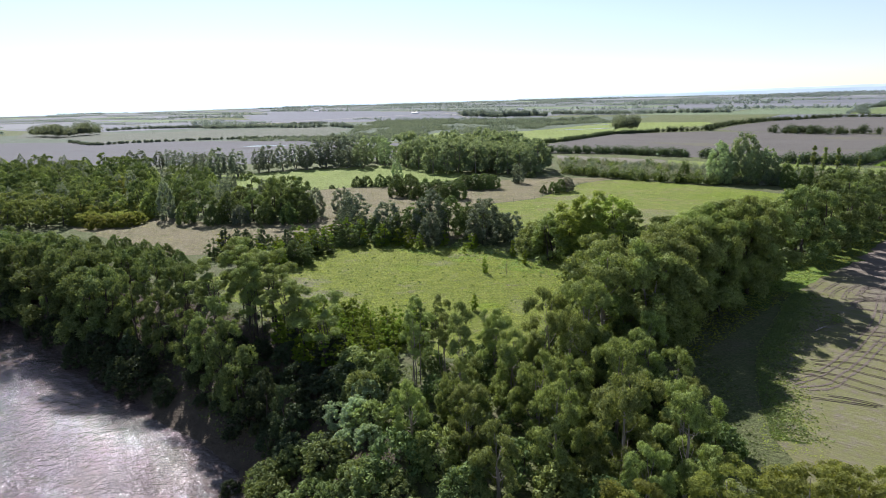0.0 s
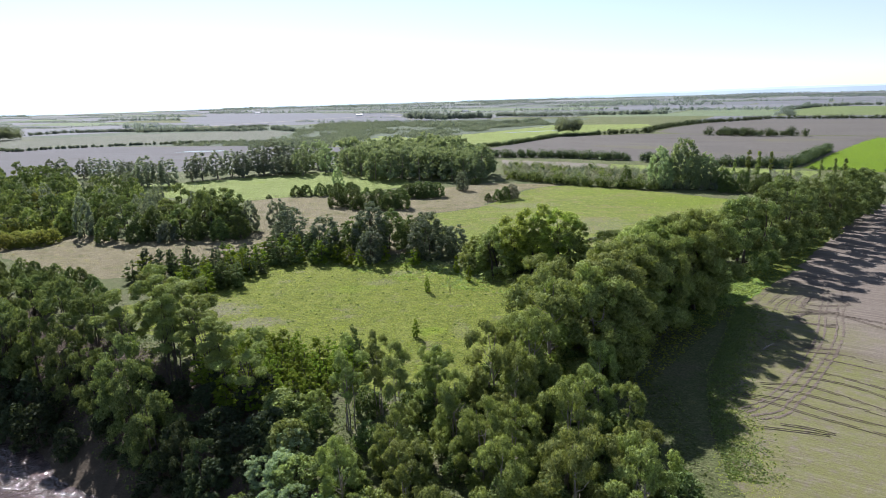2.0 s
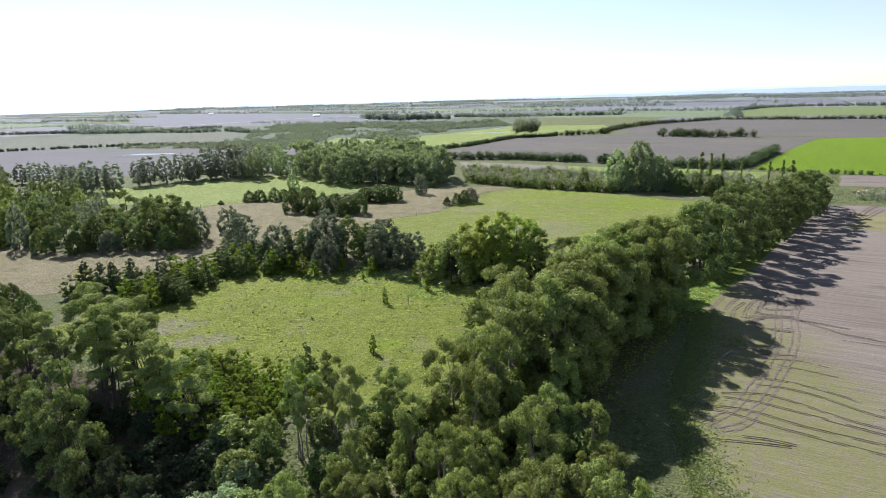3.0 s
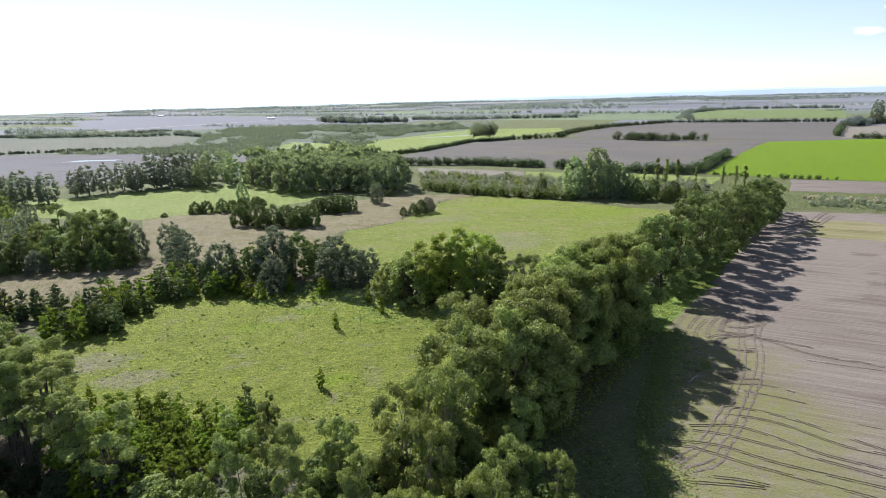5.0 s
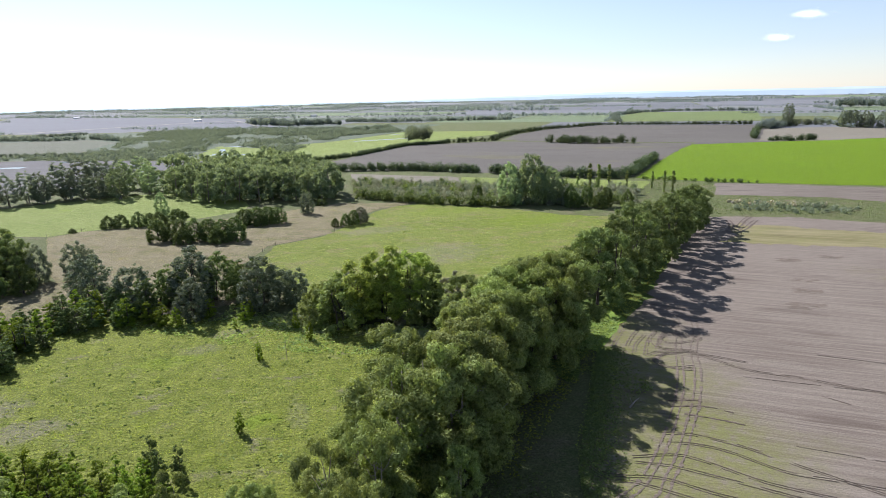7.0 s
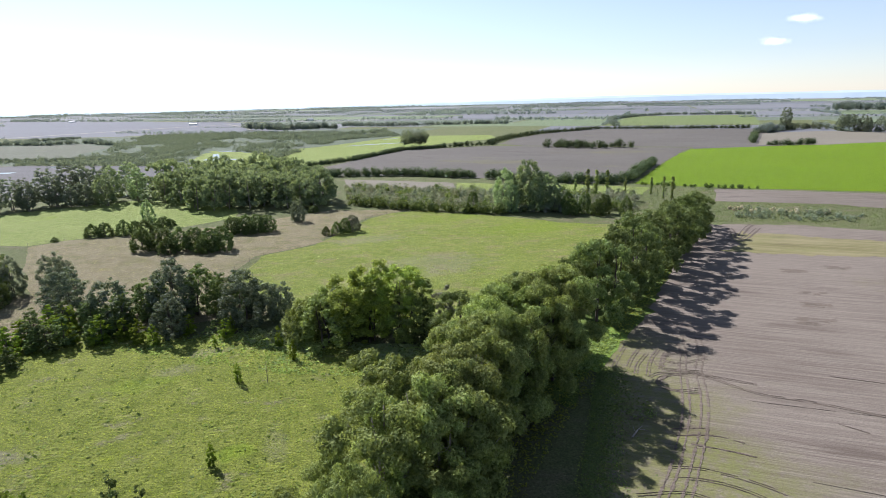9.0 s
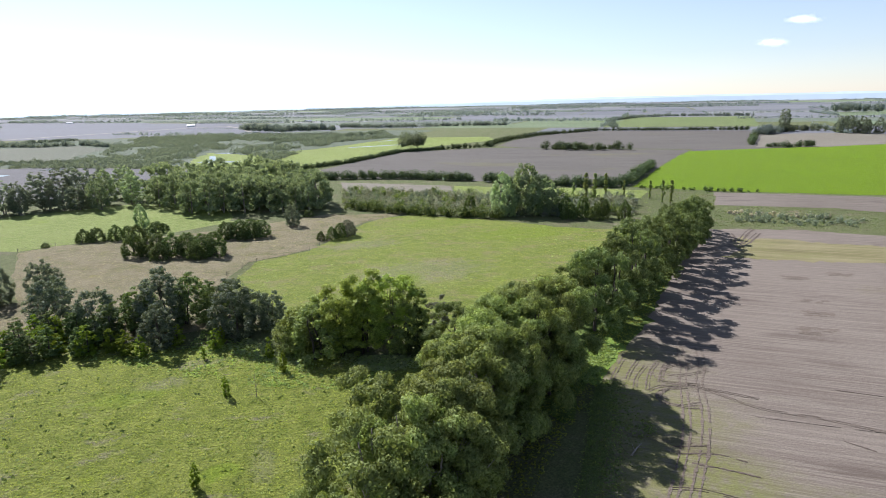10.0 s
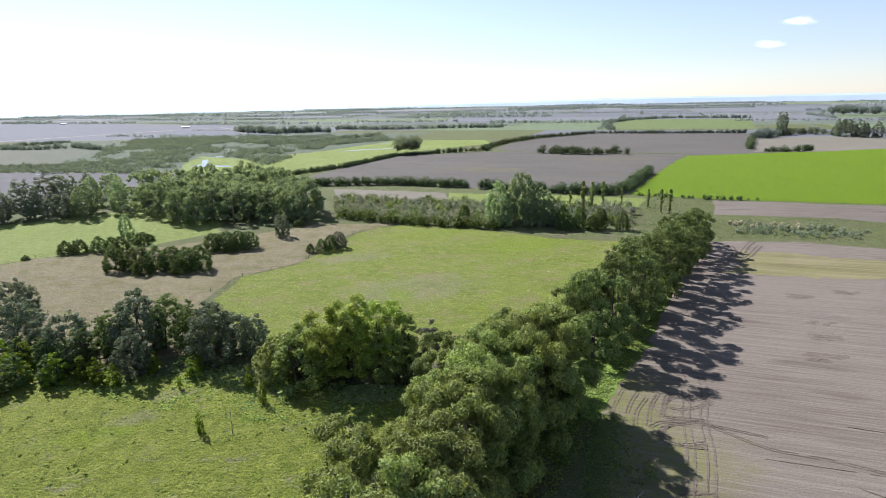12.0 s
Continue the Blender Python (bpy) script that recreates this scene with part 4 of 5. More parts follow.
for x, y, h, w, leaf, kind in [(-109, 236, 15, 0.7, L_GREY, "bushy"), (-92, 229, 15.5, 1.05, L_ROW, "dome"), (-62.4, 227, 17, 0.8, L_ROW, "dome"), (-54, 226, 15.5, 0.9, L_ROW, "tall"), (-73, 228, 12, 1.1, L_ROW, "dome"), (-82, 228, 11, 1.1, L_DARK, "round"),
                               (-67, 222, 7.5, 1.1, L_DARK, "round"), (-58, 220, 7.5, 1.1, L_DARK, "round"), (-51, 221, 8.5, 1.0, L_DARK, "round"), (-76, 222, 7, 1.1, L_GREY, "round"), (-86, 222, 7, 1.1, L_DARK, "round"), (-98, 226, 8, 1.0, L_ROW, "round"),
                               (-68, 236, 13, 1.0, L_ROW, "dome"), (-58, 234, 13, 1.0, L_DARK, "dome"), (-80, 238, 12, 1.1, L_ROW, "dome"), (-50, 231, 11, 0.9, L_GREY, "bushy"), (-103, 240, 11, 1.0, L_ROW, "dome"), (-118, 246, 12, 1.0, L_ROW, "dome")]:
    tree(kind, 1, leaf, B_DARK, x, y, h, "olive tree at the edge of the dense wood", w, group="wood edge")
for x, y, h in [(-175, 300, 8), (-172, 309, 8.5), (-166, 316, 8), (-156, 305, 7), (-164, 304, 7.5)]:
    tree("round", 1, L_YELLOW, B_DARK, x, y, h, "rounded yellow-green tree in the dense wood", 1.1, group="yellow trees")
for x, y in spread([(-125, 218), (-112, 226), (-126, 256), (-150, 254), (-146, 232)], 26, 3.2, 35) + spread([(-158, 318), (-190, 340), (-180, 322), (-160, 306)], 10, 4, 36):
    tree("shrub", 1, L_YELLOW, B_DARK, x, y, 4 + (x % 1.5), "yellow-green bush at the wood's edge", 1.3, category="bush", group="yellow bushes", name="bush")

# ---- big clump beyond the row, poplars ----
for x, y, h, w in [(137, 287, 22.5, 1.0), (128, 291, 18.5, 1.0), (145, 281, 16, 1.0), (127, 284, 14, 0.9), (139, 283, 15, 0.9), (145, 278, 12, 1.0), (149, 268, 7, 1.1), (158, 262, 7, 1.1), (150, 273, 9.5, 0.9), (156, 269, 9, 0.9), (163, 264, 8.5, 0.9), (116, 302, 8, 0.8), (170, 258, 8, 0.9)]:
    tree("round" if h > 20 or h < 12 else "bushy", 1, L_DARK if h < 12 else L_WOOD, B_DARK, x, y, h, "large dark tree in the clump beyond the pasture", 0.92 if h > 20 else w, group="pasture clump")
for x, y, h in [(179.5, 304, 11), (188, 309, 10), (195.8, 310.7, 9.3), (213, 297, 7), (213, 281, 8.6), (209.5, 283, 8.4), (170, 300, 8), (203, 305, 7)]:
    tree("poplar", 1, L_POPLAR, B_PALE, x, y, h * 1.35, "slim pale green poplar", 1.0, group="poplars", name="poplar")


# ---- hedges, scrub, far woods: leaf masses that nobody could count ----
def mass(name, places, leaf, per, size, label, category, seed=1, fill=6):
    """places: (x, y, height, radius) of lobes on the ground."""
    rng = np.random.default_rng(seed)
    a = np.array(places)
    c = np.stack((a[:, 0], a[:, 1], a[:, 2] * 0.5), 1)
    r = a[:, 3]
    n = int(per * len(a))
    v = leaf_quads(rng, c, r, n, 1.0, squash=1.0, below=1.0)
    # bring each tuft to its lobe's own height and to its own size
    mid = v.mean(1, keepdims=True)
    v = mid + (v - mid) * size
    v = np.concatenate((v, inner_quads(rng, c, np.minimum(r, a[:, 2] * 0.6), fill, 0.55)))
    v[:, :, 2] = np.maximum(v[:, :, 2] * 1.0, 0.02)
    return tagged(new(name, with_mat(quads_mesh(name, v), leaf)), label, category, kind="stuff")


def along(pts, gap, h, r, seed, wobble=1.0, thin=0.0):
    rng = np.random.default_rng(seed)
    out = []
    for a, b in zip(pts, pts[1:]):
        n = max(1, int(math.dist(a, b) / gap))
        for i in range(n):
            if rng.random() < thin:
                continue
            f = (i + rng.random()) / n
            s = rng.uniform(0.6, 1.35)
            hh = h * s
            out.append((a[0] + (b[0] - a[0]) * f + rng.normal() * wobble, a[1] + (b[1] - a[1]) * f + rng.normal() * wobble, hh, min(r * s, hh * 0.62)))
    return out


HEDGE_A = [(57, 525), (108, 563), (175, 642), (225, 648)]
HEDGE_A2 = [(225, 648), (276, 650), (300, 690), (345, 740), (411, 793), (536, 840), (706, 712)]
HEDGE_B = [(64, 460), (119, 437), (158, 402)]
HEDGE_B2 = [(163, 396), (199, 354), (220, 339), (237, 347), (305, 413)]
mass("hedge", along(HEDGE_A, 1.1, 3.2, 2.0, 1, 0.6), L_HEDGE, 110, 0.36, "dark hedge along the brown field", "hedge", seed=1)
mass("hedge", along(HEDGE_A2, 2.0, 4.6, 3.0, 2, 1.2, 0.05), L_HEDGE, 100, 0.42, "broken dark hedge between far fields", "hedge", seed=2)
mass("hedge", along(HEDGE_B, 1.3, 5, 3, 3), L_HEDGE, 150, 0.38, "dense dark hedge below the brown field", "hedge", seed=3)
mass("hedge", along(HEDGE_B2, 1.3, 5, 3, 4), L_HEDGE, 150, 0.38, "dense dark hedge by the green crop", "hedge", seed=4)
mass("hedge", along([(230, 330), (258, 300), (276, 288)], 3, 2, 1.2, 5, 0.5, 0.3), L_DARK, 40, 0.5, "low hedge below the green crop", "hedge", seed=5)
SCRUB = [(64, 340), (72, 398), (150, 343), (205, 300), (180, 262), (123, 284), (98, 303)]
sr = np.random.default_rng(4)
mass("scrub", [(x, y, h, h * 0.6) for (x, y), h in zip(spread(SCRUB, 340, 2.6, 41), sr.uniform(1.2, 3.8, 340))], L_SCRUB, 70, 0.34, "bare brown scrub thicket", "scrub", seed=6)
mass("scrub", [(x, y, h, h * 0.6) for (x, y), h in zip(spread(SCRUB, 150, 4, 42), sr.uniform(2, 5, 150))], L_GREY, 90, 0.34, "green bushes among brown scrub", "scrub", seed=7)
mass("scrub", [(x, y, h, h * 0.6) for (x, y), h in zip(spread(SCRUB, 70, 4, 142), sr.uniform(2.5, 5.5, 70))], L_ROW, 110, 0.34, "dark green bushes among brown scrub", "scrub", seed=27)
mass("scrub", along([(64, 338), (98, 301), (123, 281)], 1.3, 4.2, 2.4, 43, 1.5), L_DARK, 100, 0.36, "dark bushes along the scrub's edge", "scrub", seed=8)
mass("scrub", [(x, y, h, h * 0.7) for (x, y), h in zip(spread([(205, 232), (240, 205), (256, 214), (222, 246)], 60, 1.6, 44), sr.uniform(0.8, 2.6, 60))], L_GREY, 40, 0.4, "low grey-green bushes by the stubble field", "scrub", seed=9)
mass("plumes", [(x, y, h, h * 0.5) for (x, y), h in zip(spread([(214, 246), (244, 220), (250, 226), (222, 252)], 30, 2.4, 45), sr.uniform(0.7, 1.5, 30))], L_PLUME, 60, 0.42, "pale feathery grass plumes", "grass", seed=10)
MARSH = [(-134, 900), (-150, 1010), (-128, 1161), (5, 1146), (100, 1060), (250, 1010), (236, 880), (148, 844), (107, 763), (66, 660), (45, 606), (26, 708), (-11, 772), (-30, 673), (-34, 590), (-133, 653), (-250, 712), (-142, 740), (-99, 750), (-130, 800)]
marsh = []
while len(marsh) < 9500:
    x, y = float(sr.uniform(-260, 260)), float(sr.uniform(580, 1165))
    if inside((x, y), MARSH) and noise.noise((x * 0.02, y * 0.011, 5.5)) + 0.6 * noise.noise((x * 0.06, y * 0.03, 1.5)) > -0.16 + float(sr.normal()) * 0.12:
        h = float(sr.uniform(0.9, 3.0)) * (1.7 if sr.random() < 0.07 else 1)
        marsh.append((x, y, h, h * 0.85))
mass("scrub", marsh, L_MARSH, 15, 0.75, "olive-grey bushes crowding the marsh", "scrub", seed=11, fill=2)
FALLOW_HEDGES = [(-607, 1090), (-581, 1148), (-491, 1134), (-369, 1080), (-293, 1092), (-225, 1155)], [(-480, 779), (-405, 700), (-378, 722), (-301, 741), (-220, 743), (-138, 706)], [(-420, 1075), (-291, 1040), (-225, 996), (-181, 1008), (-140, 936)], [(59, 937), (127, 914), (251, 1017)], [(224, 1296), (304, 1187), (404, 1177), (520, 1120)]
for k, (line, tall) in enumerate(zip(FALLOW_HEDGES, (4.5, 2.4, 6, 5, 7))):
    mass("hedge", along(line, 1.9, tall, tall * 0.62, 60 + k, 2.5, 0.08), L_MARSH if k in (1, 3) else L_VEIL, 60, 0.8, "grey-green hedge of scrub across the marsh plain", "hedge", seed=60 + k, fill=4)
mass("far_woods", along([(183, 654), (192, 662), (204, 658)], 2.0, 21, 6.5, 47, 3), L_FAR, 420, 0.6, "dark grove at the end of the hedge", "wood", seed=12)
mass("scrub", along([(312, 590), (335, 566), (352, 556), (373, 546)], 1.5, 7, 3.6, 55, 4), L_HEDGE, 160, 0.5, "dark brush in the bare upper field", "scrub", seed=19)
mass("far_woods", along([(-657, 967), (-620, 949), (-590, 930), (-566, 912), (-561, 950), (-575, 990)], 3.5, 19, 7, 48, 7), L_FAR, 220, 0.9, "dark grove on the far plain", "wood", seed=13)
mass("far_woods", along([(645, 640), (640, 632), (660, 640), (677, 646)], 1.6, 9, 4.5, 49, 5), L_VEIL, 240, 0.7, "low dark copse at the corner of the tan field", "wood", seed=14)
mass("far_woods", along([(684, 650), (700, 655), (740, 658), (752, 630)], 3.4, 7.5, 4, 59, 4, 0.1), L_FAR, 220, 0.7, "broken row of bushes behind the tan field", "wood", seed=24)
for x, y, h in [(744, 612, 13), (736, 600, 20), (738, 594, 21), (735, 584, 18), (742, 578, 19), (736, 568, 17), (746, 560, 18), (758, 550, 19), (770, 540, 18), (842, 778, 24), (692, 651, 12), (704, 654, 14)]:
    tree("bushy", 2, L_FAR, B_DARK, x, y, h, "tall grey-green gum tree by the tan field", 1.15, group="gums by the tan field", name="gum_tree")
mass("hedge", along([(507, 518), (528, 538), (554, 562), (590, 596), (612, 616)], 3.6, 5, 3, 62, 1.5, 0.25), L_HEDGE, 120, 0.5, "dark bushes between the bare and tan fields", "hedge", seed=31)
mass("scrub", along([(498, 491), (508, 484), (514, 480), (538, 479), (545, 476)], 2.0, 4.6, 3, 63, 1.2, 0.1), L_HEDGE, 120, 0.5, "bushes at the tan field's lower edge", "scrub", seed=32)
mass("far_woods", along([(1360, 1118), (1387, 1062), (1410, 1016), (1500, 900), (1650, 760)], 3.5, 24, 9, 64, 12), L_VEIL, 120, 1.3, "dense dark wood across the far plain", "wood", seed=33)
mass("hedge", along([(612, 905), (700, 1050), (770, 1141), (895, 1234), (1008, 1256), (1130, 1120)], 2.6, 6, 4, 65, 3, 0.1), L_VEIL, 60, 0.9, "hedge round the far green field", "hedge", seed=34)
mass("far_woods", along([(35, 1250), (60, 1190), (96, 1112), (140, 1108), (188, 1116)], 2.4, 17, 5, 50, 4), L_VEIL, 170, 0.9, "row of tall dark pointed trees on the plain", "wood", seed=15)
far = []
for a, b in far_edges:
    mid_ = (a + b) / 2
    if fr.random() < 0.55 and not any(inside(tuple(mid_), f) for f in FIELDS):
        far += along([tuple(a), tuple(b)], 2.9, float(fr.uniform(2.8, 6.0)), 4.2, int(fr.integers(9999)), 1.5, float(fr.uniform(0.0, 0.15)))
groves = []
for i in range(80):
    g = fr.uniform((-2600, 1150), (3200, 4300))
    n = float(fr.uniform(60, 330))
    bend = V * float(fr.normal() * 0.15 * n)
    if not any(inside(tuple(g), f) for f in FIELDS):
        groves += along([tuple(g - U * n), tuple(g + bend), tuple(g + U * n)], 4.5, float(fr.uniform(6, 12)), float(fr.uniform(4, 6)), int(fr.integers(9999)), float(fr.uniform(2, 7)), 0.0)
groves = [g for g in groves if not any(inside(g[:2], f) for f in FIELDS)]
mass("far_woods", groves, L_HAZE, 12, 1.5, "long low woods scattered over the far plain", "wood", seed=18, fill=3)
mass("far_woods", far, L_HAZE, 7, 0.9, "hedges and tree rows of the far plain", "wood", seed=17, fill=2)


# ---- ruts of wheels in the stubble field ----
def smooth_line(pts, step=0.6):
    """A curve through the points (Catmull-Rom), sampled evenly."""
    p = [np.array(q, float) for q in pts]
    p = [2 * p[0] - p[1]] + p + [2 * p[-1] - p[-2]]
    out = []
    for a, b, c, d in zip(p, p[1:], p[2:], p[3:]):
        n = max(2, int(np.linalg.norm(c - b) / step))
        for i in range(n):
            t = i / n
            out.append(0.5 * (2 * b + (c - a) * t + (2 * a - 5 * b + 4 * c - d) * t * t + (3 * b - a - 3 * c + d) * t ** 3))
    out.append(p[-2])
    return out


def rut(pts, width=0.45, side=0.0, seed=1, z=0.07, mat=None):
    """One wheel's rut: a ragged sunken-looking ribbon with thrown-up edges."""
    rng = np.random.default_rng(seed)
    line = smooth_line(pts, 0.35)
    verts, faces = [], []
    for i, q in enumerate(line):
        a, b = line[max(i - 1, 0)], line[min(i + 1, len(line) - 1)]
        n = np.array((-(b - a)[1], (b - a)[0]))
        n = n / max(np.linalg.norm(n), 1e-6)
        c = q + n * side
        for k, h in ((-1, 0.05), (-0.55, 0.075), (0, 0.055), (0.55, 0.075), (1, 0.05)):
            w = width * 0.5 * k * rng.uniform(0.35, 1.6) * (0.75 + 0.7 * noise.noise((q[0] * 0.5, q[1] * 0.5, seed + 9.0)))
            verts.append((c[0] + n[0] * w, c[1] + n[1] * w, z - 0.05 + h * rng.uniform(0.8, 1.2)))
    for i in range(len(line) - 1):
        if noise.noise((line[i][0] * 0.35, line[i][1] * 0.35, seed)) > 0.4:
            continue
        for k in range(4):
            faces.append((i * 5 + k, i * 5 + k + 1, i * 5 + k + 6, i * 5 + k + 5))
    me = bpy.data.meshes.new("rut")
    me.from_pydata(verts, [], faces)
    return tagged(new("rut", with_mat(me, mat or M_RUT)), "dark muddy wheel rut in the stubble field", "rut", group="wheel ruts", kind="structure")


HEADLAND = [(50, 91.1), (54, 92.6), (58.4, 95.5), (64.3, 100.2), (69.5, 104.9), (76, 111.2), (80.9, 116.8), (87.8, 125.7), (93.2, 132), (99, 140)]
HEADLAND_2 = [(49.3, 88.9), (55, 89.7), (58.8, 92.6), (63.7, 96.3), (70.8, 102.6), (77.3, 108.6), (84, 115.9), (90.7, 124.8), (96.7, 130.9), (102, 138)]
DRILL = [(65.2, 102), (68.8, 100.2), (71.6, 97.5), (73.9, 94.5), (77.7, 87.8)], [(64.2, 99.7), (67.8, 97.8), (70.9, 94.5), (74.4, 88.3), (79.1, 84.4)], \
    [(57.3, 98.5), (63.1, 96.8), (65.8, 94.2), (70, 87.6), (75.9, 81.7)], [(56.9, 97.3), (61, 94.7), (65.7, 89.9), (71.8, 83.2), (74.3, 80.4)], \
    [(50.8, 100.8), (51.2, 96.9), (53.6, 95.2), (58.2, 92.8), (62.7, 87.5), (69.7, 81.3)], [(49.6, 99.6), (51, 95.3), (54.2, 93.5), (58.9, 88.2), (63.9, 83.2)], \
    [(48.9, 87), (53.3, 85.3), (57.5, 83.4)], [(52.9, 87), (55.9, 85.5), (58.4, 83.6)]
CROSSINGS = [(70.7, 110.6), (73.2, 109.6), (77.6, 108.1)], [(71.6, 108.2), (76.9, 106), (79.6, 102.8)], [(72.1, 105.5), (75.2, 102.8), (78.5, 99.4)], [(97.3, 101.8), (98.2, 99.9), (99.1, 98.1)]
CURLS = [(85, 117.7), (82.6, 119), (80.6, 121.4), (80.9, 123.6), (83.1, 124.9), (86.8, 124.5)], [(80.3, 125.6), (83.2, 126.2), (87.1, 124.9), (89.4, 123.3), (90.7, 119.9), (93.4, 113.6), (99.3, 108.1), (104.9, 101.6), (112, 94)], \
    [(96.6, 129), (94.2, 131.6), (91.3, 133), (88.1, 131.9), (85.3, 128.8)], [(89, 135), (85.3, 132), (84.6, 127.9), (90.2, 124.1)], [(85.4, 140.4), (81.3, 136.7), (76.1, 131.8)], [(87.5, 138.4), (81.9, 133.9), (77.3, 129.2)], \
    [(86.2, 134.8), (81.7, 131.5), (78.6, 128)], [(90.6, 136.3), (85.1, 132.1), (80.1, 126.5)], [(92.3, 135), (89, 133.1), (84.2, 128.1)], \
    [(95.2, 132.2), (92.1, 133.7), (88.7, 132.6), (87.5, 130.4), (89.8, 128.4), (95.9, 128.1)], [(96.2, 116.5), (92.5, 120.8), (88.8, 124.1), (84.5, 125.4), (80.9, 124.1), (79.8, 121.2), (82, 119.3), (85.7, 118.5)]
FAR_CURLS = [(172.5, 202.5), (180.5, 204.8), (187.7, 210.3), (195.5, 216), (201.5, 219.5)], [(174.5, 200), (182.5, 203.3), (190, 208), (198.5, 213.5)], [(178.5, 205.5), (184.5, 211.5), (189.5, 218.5)]
k = 0
for line in (HEADLAND, HEADLAND_2):
    for side in (-0.55, 0.55):
        k += 1
        rut(line, 0.5, side, k, mat=M_TRACK)
for i, line in enumerate(DRILL):
    end, last = np.array(line[-1], float), np.array(line[-2], float)
    on = (end - last) / np.linalg.norm(end - last)
    more = [tuple(end + on * d + U * d * d * 0.004) for d in (12, 26, 42)] if i < 6 else []
    for side in (-0.24, 0.24):
        k += 1
        rut(list(line) + more, 0.17, side, k)
for line in CROSSINGS:
    k += 1
    rut(line, 0.4, 0, k)
for line in CURLS:
    k += 1
    rut(line, 0.34, 0, k, mat=M_TRACK)
    rut(line, 0.26, 0.6, k + 50, mat=M_TRACK)
for line in FAR_CURLS:
    k += 1
    rut(line, 1.0, 0, k)
    rut(line, 0.6, 1.4, k + 70)
for i in range(8):
    k += 1
    a = np.array((262.0, 284.0)) + np.array((-3.2, -4.4)) * i + U * (3 * i)
    rut([a, a + U * 26 + V * 2.5, a + U * 52 + V * 2.0, a + U * 78 - V * 3.0], 0.9, 0, k, mat=M_TRACK)
for x, y, n in ((162, 166, 3), (142.5, 142.5, 3), (131.5, 134.5, 4), (176.5, 163.5, 3), (150, 150, 2)):
    for i in range(n):
        k += 1
        a = np.array((x - 3.0, y + 2.6)) + V * (i - 1) * 1.3 + U * (i % 2)
        streak = rut([a, a + U * 2.6, a + U * (5 + i)], 1.5, 0, k, mat=M_TRACK)
        streak.name = "soil_streak"
        tagged(streak, "dark damp streak of bare soil in the stubble", "soil", group="damp streaks", kind="structure")
rr = np.random.default_rng(77)
for i in range(7):
    k += 1
    a = np.array((60.0, 82.0)) + V * (i * 12 - 16 + float(rr.uniform(-1.5, 1.5))) + U * float(rr.uniform(4, 40))
    n = float(rr.uniform(30, 75))
    rut([a, a + U * n * 0.35 + V * float(rr.normal() * 0.5), a + U * n * 0.7 + V * float(rr.normal() * 0.5), a + U * n], float(rr.uniform(0.1, 0.2)), 0, k)


# ---- grass tufts, weeds ----
def tufts(name, places, leaf, size, label, seed=1, blades=3):
    """Upright blades in small tufts."""
    rng = np.random.default_rng(seed)
    p = np.repeat(np.array(places), blades, 0)
    n = len(p)
    base = np.concatenate((p + rng.normal(size=(n, 2)) * size * 0.35, np.zeros((n, 1))), 1)
    base[:, 2] = 0.02
    a = rng.uniform(0, math.tau, n)
    s = size * rng.uniform(0.5, 1.4, n)
    along_ = np.stack((np.cos(a), np.sin(a), np.zeros(n)), 1) * (s * 0.5)[:, None]
    up = np.stack((rng.normal(size=n) * 0.9, rng.normal(size=n) * 0.9, np.ones(n)), 1) * (s * 0.5)[:, None]
    v = np.stack((base - along_, base + along_, base + along_ * 0.6 + up, base - along_ * 0.5 + up * 0.85), 1)
    return tagged(new(name, with_mat(quads_mesh(name, v), leaf)), label, "grass", kind="stuff")


def scatter(poly, count, seed, clump=0.0):
    """Loose places inside a polygon; with clump, thicker in some patches."""
    rng = np.random.default_rng(seed)
    lo, hi = np.min(poly, 0), np.max(poly, 0)
    out = []
    while len(out) < count:
        p = rng.uniform(lo, hi)
        if inside(p, poly) and (clump == 0 or noise.noise((p[0] * 0.09, p[1] * 0.09, seed)) + rng.normal() * 0.25 > clump):
            out.append((float(p[0]), float(p[1])))
    return out


MEADOW = [(-64, 152), (-42, 180), (-31, 194), (-10, 186), (12, 176), (30, 164), (48, 152), (30, 120), (12, 108), (-30, 112), (-44, 130)]
PASTURE = [(9, 228), (17.5, 249), (36, 257), (68, 302), (90, 308), (120, 278), (136, 256), (160, 238), (104, 182), (66, 160), (40, 168), (20, 186)]
tufts("grass", scatter(MEADOW, 17000, 3), L_GRASS, 0.15, "short green meadow grass tufts", 1)
tufts("grass", scatter(MEADOW, 1500, 4, 0.1), L_WEED, 0.3, "taller bright weeds in the meadow", 2)
tufts("grass", scatter(MEADOW, 260, 5), L_DARK, 0.42, "dark rush tufts in the meadow", 3)
tufts("grass", scatter(PASTURE, 9000, 6), L_GRASS, 0.16, "rough pasture grass tufts", 4)
tufts("grass", scatter(PASTURE, 500, 7, 0.0), L_WEED, 0.35, "bright weeds in the pasture", 5)
DRY = [(-140, 224), (-112, 240), (-82, 222), (-48, 232), (-66, 300), (-55, 306), (-28, 305), (8, 309), (52, 326), (88, 311), (66, 302), (34, 257), (15, 249), (6, 228), (16, 188), (-10, 188), (-30, 196), (-45, 182), (-70, 178), (-84, 178)]
tufts("grass", scatter(DRY, 7000, 8), L_STRAW, 0.2, "dry straw-coloured grass tufts", 6)
STRIP_2 = [(184, 234), (214, 219), (240, 196), (330, 118), (345, 150), (277, 220), (266, 238), (226, 266), (256, 300), (232, 326), (205, 300), (176, 262)]
tufts("grass", scatter(STRIP_2, 6000, 12), L_ROW, 0.24, "rough green grass between the fields", 10)
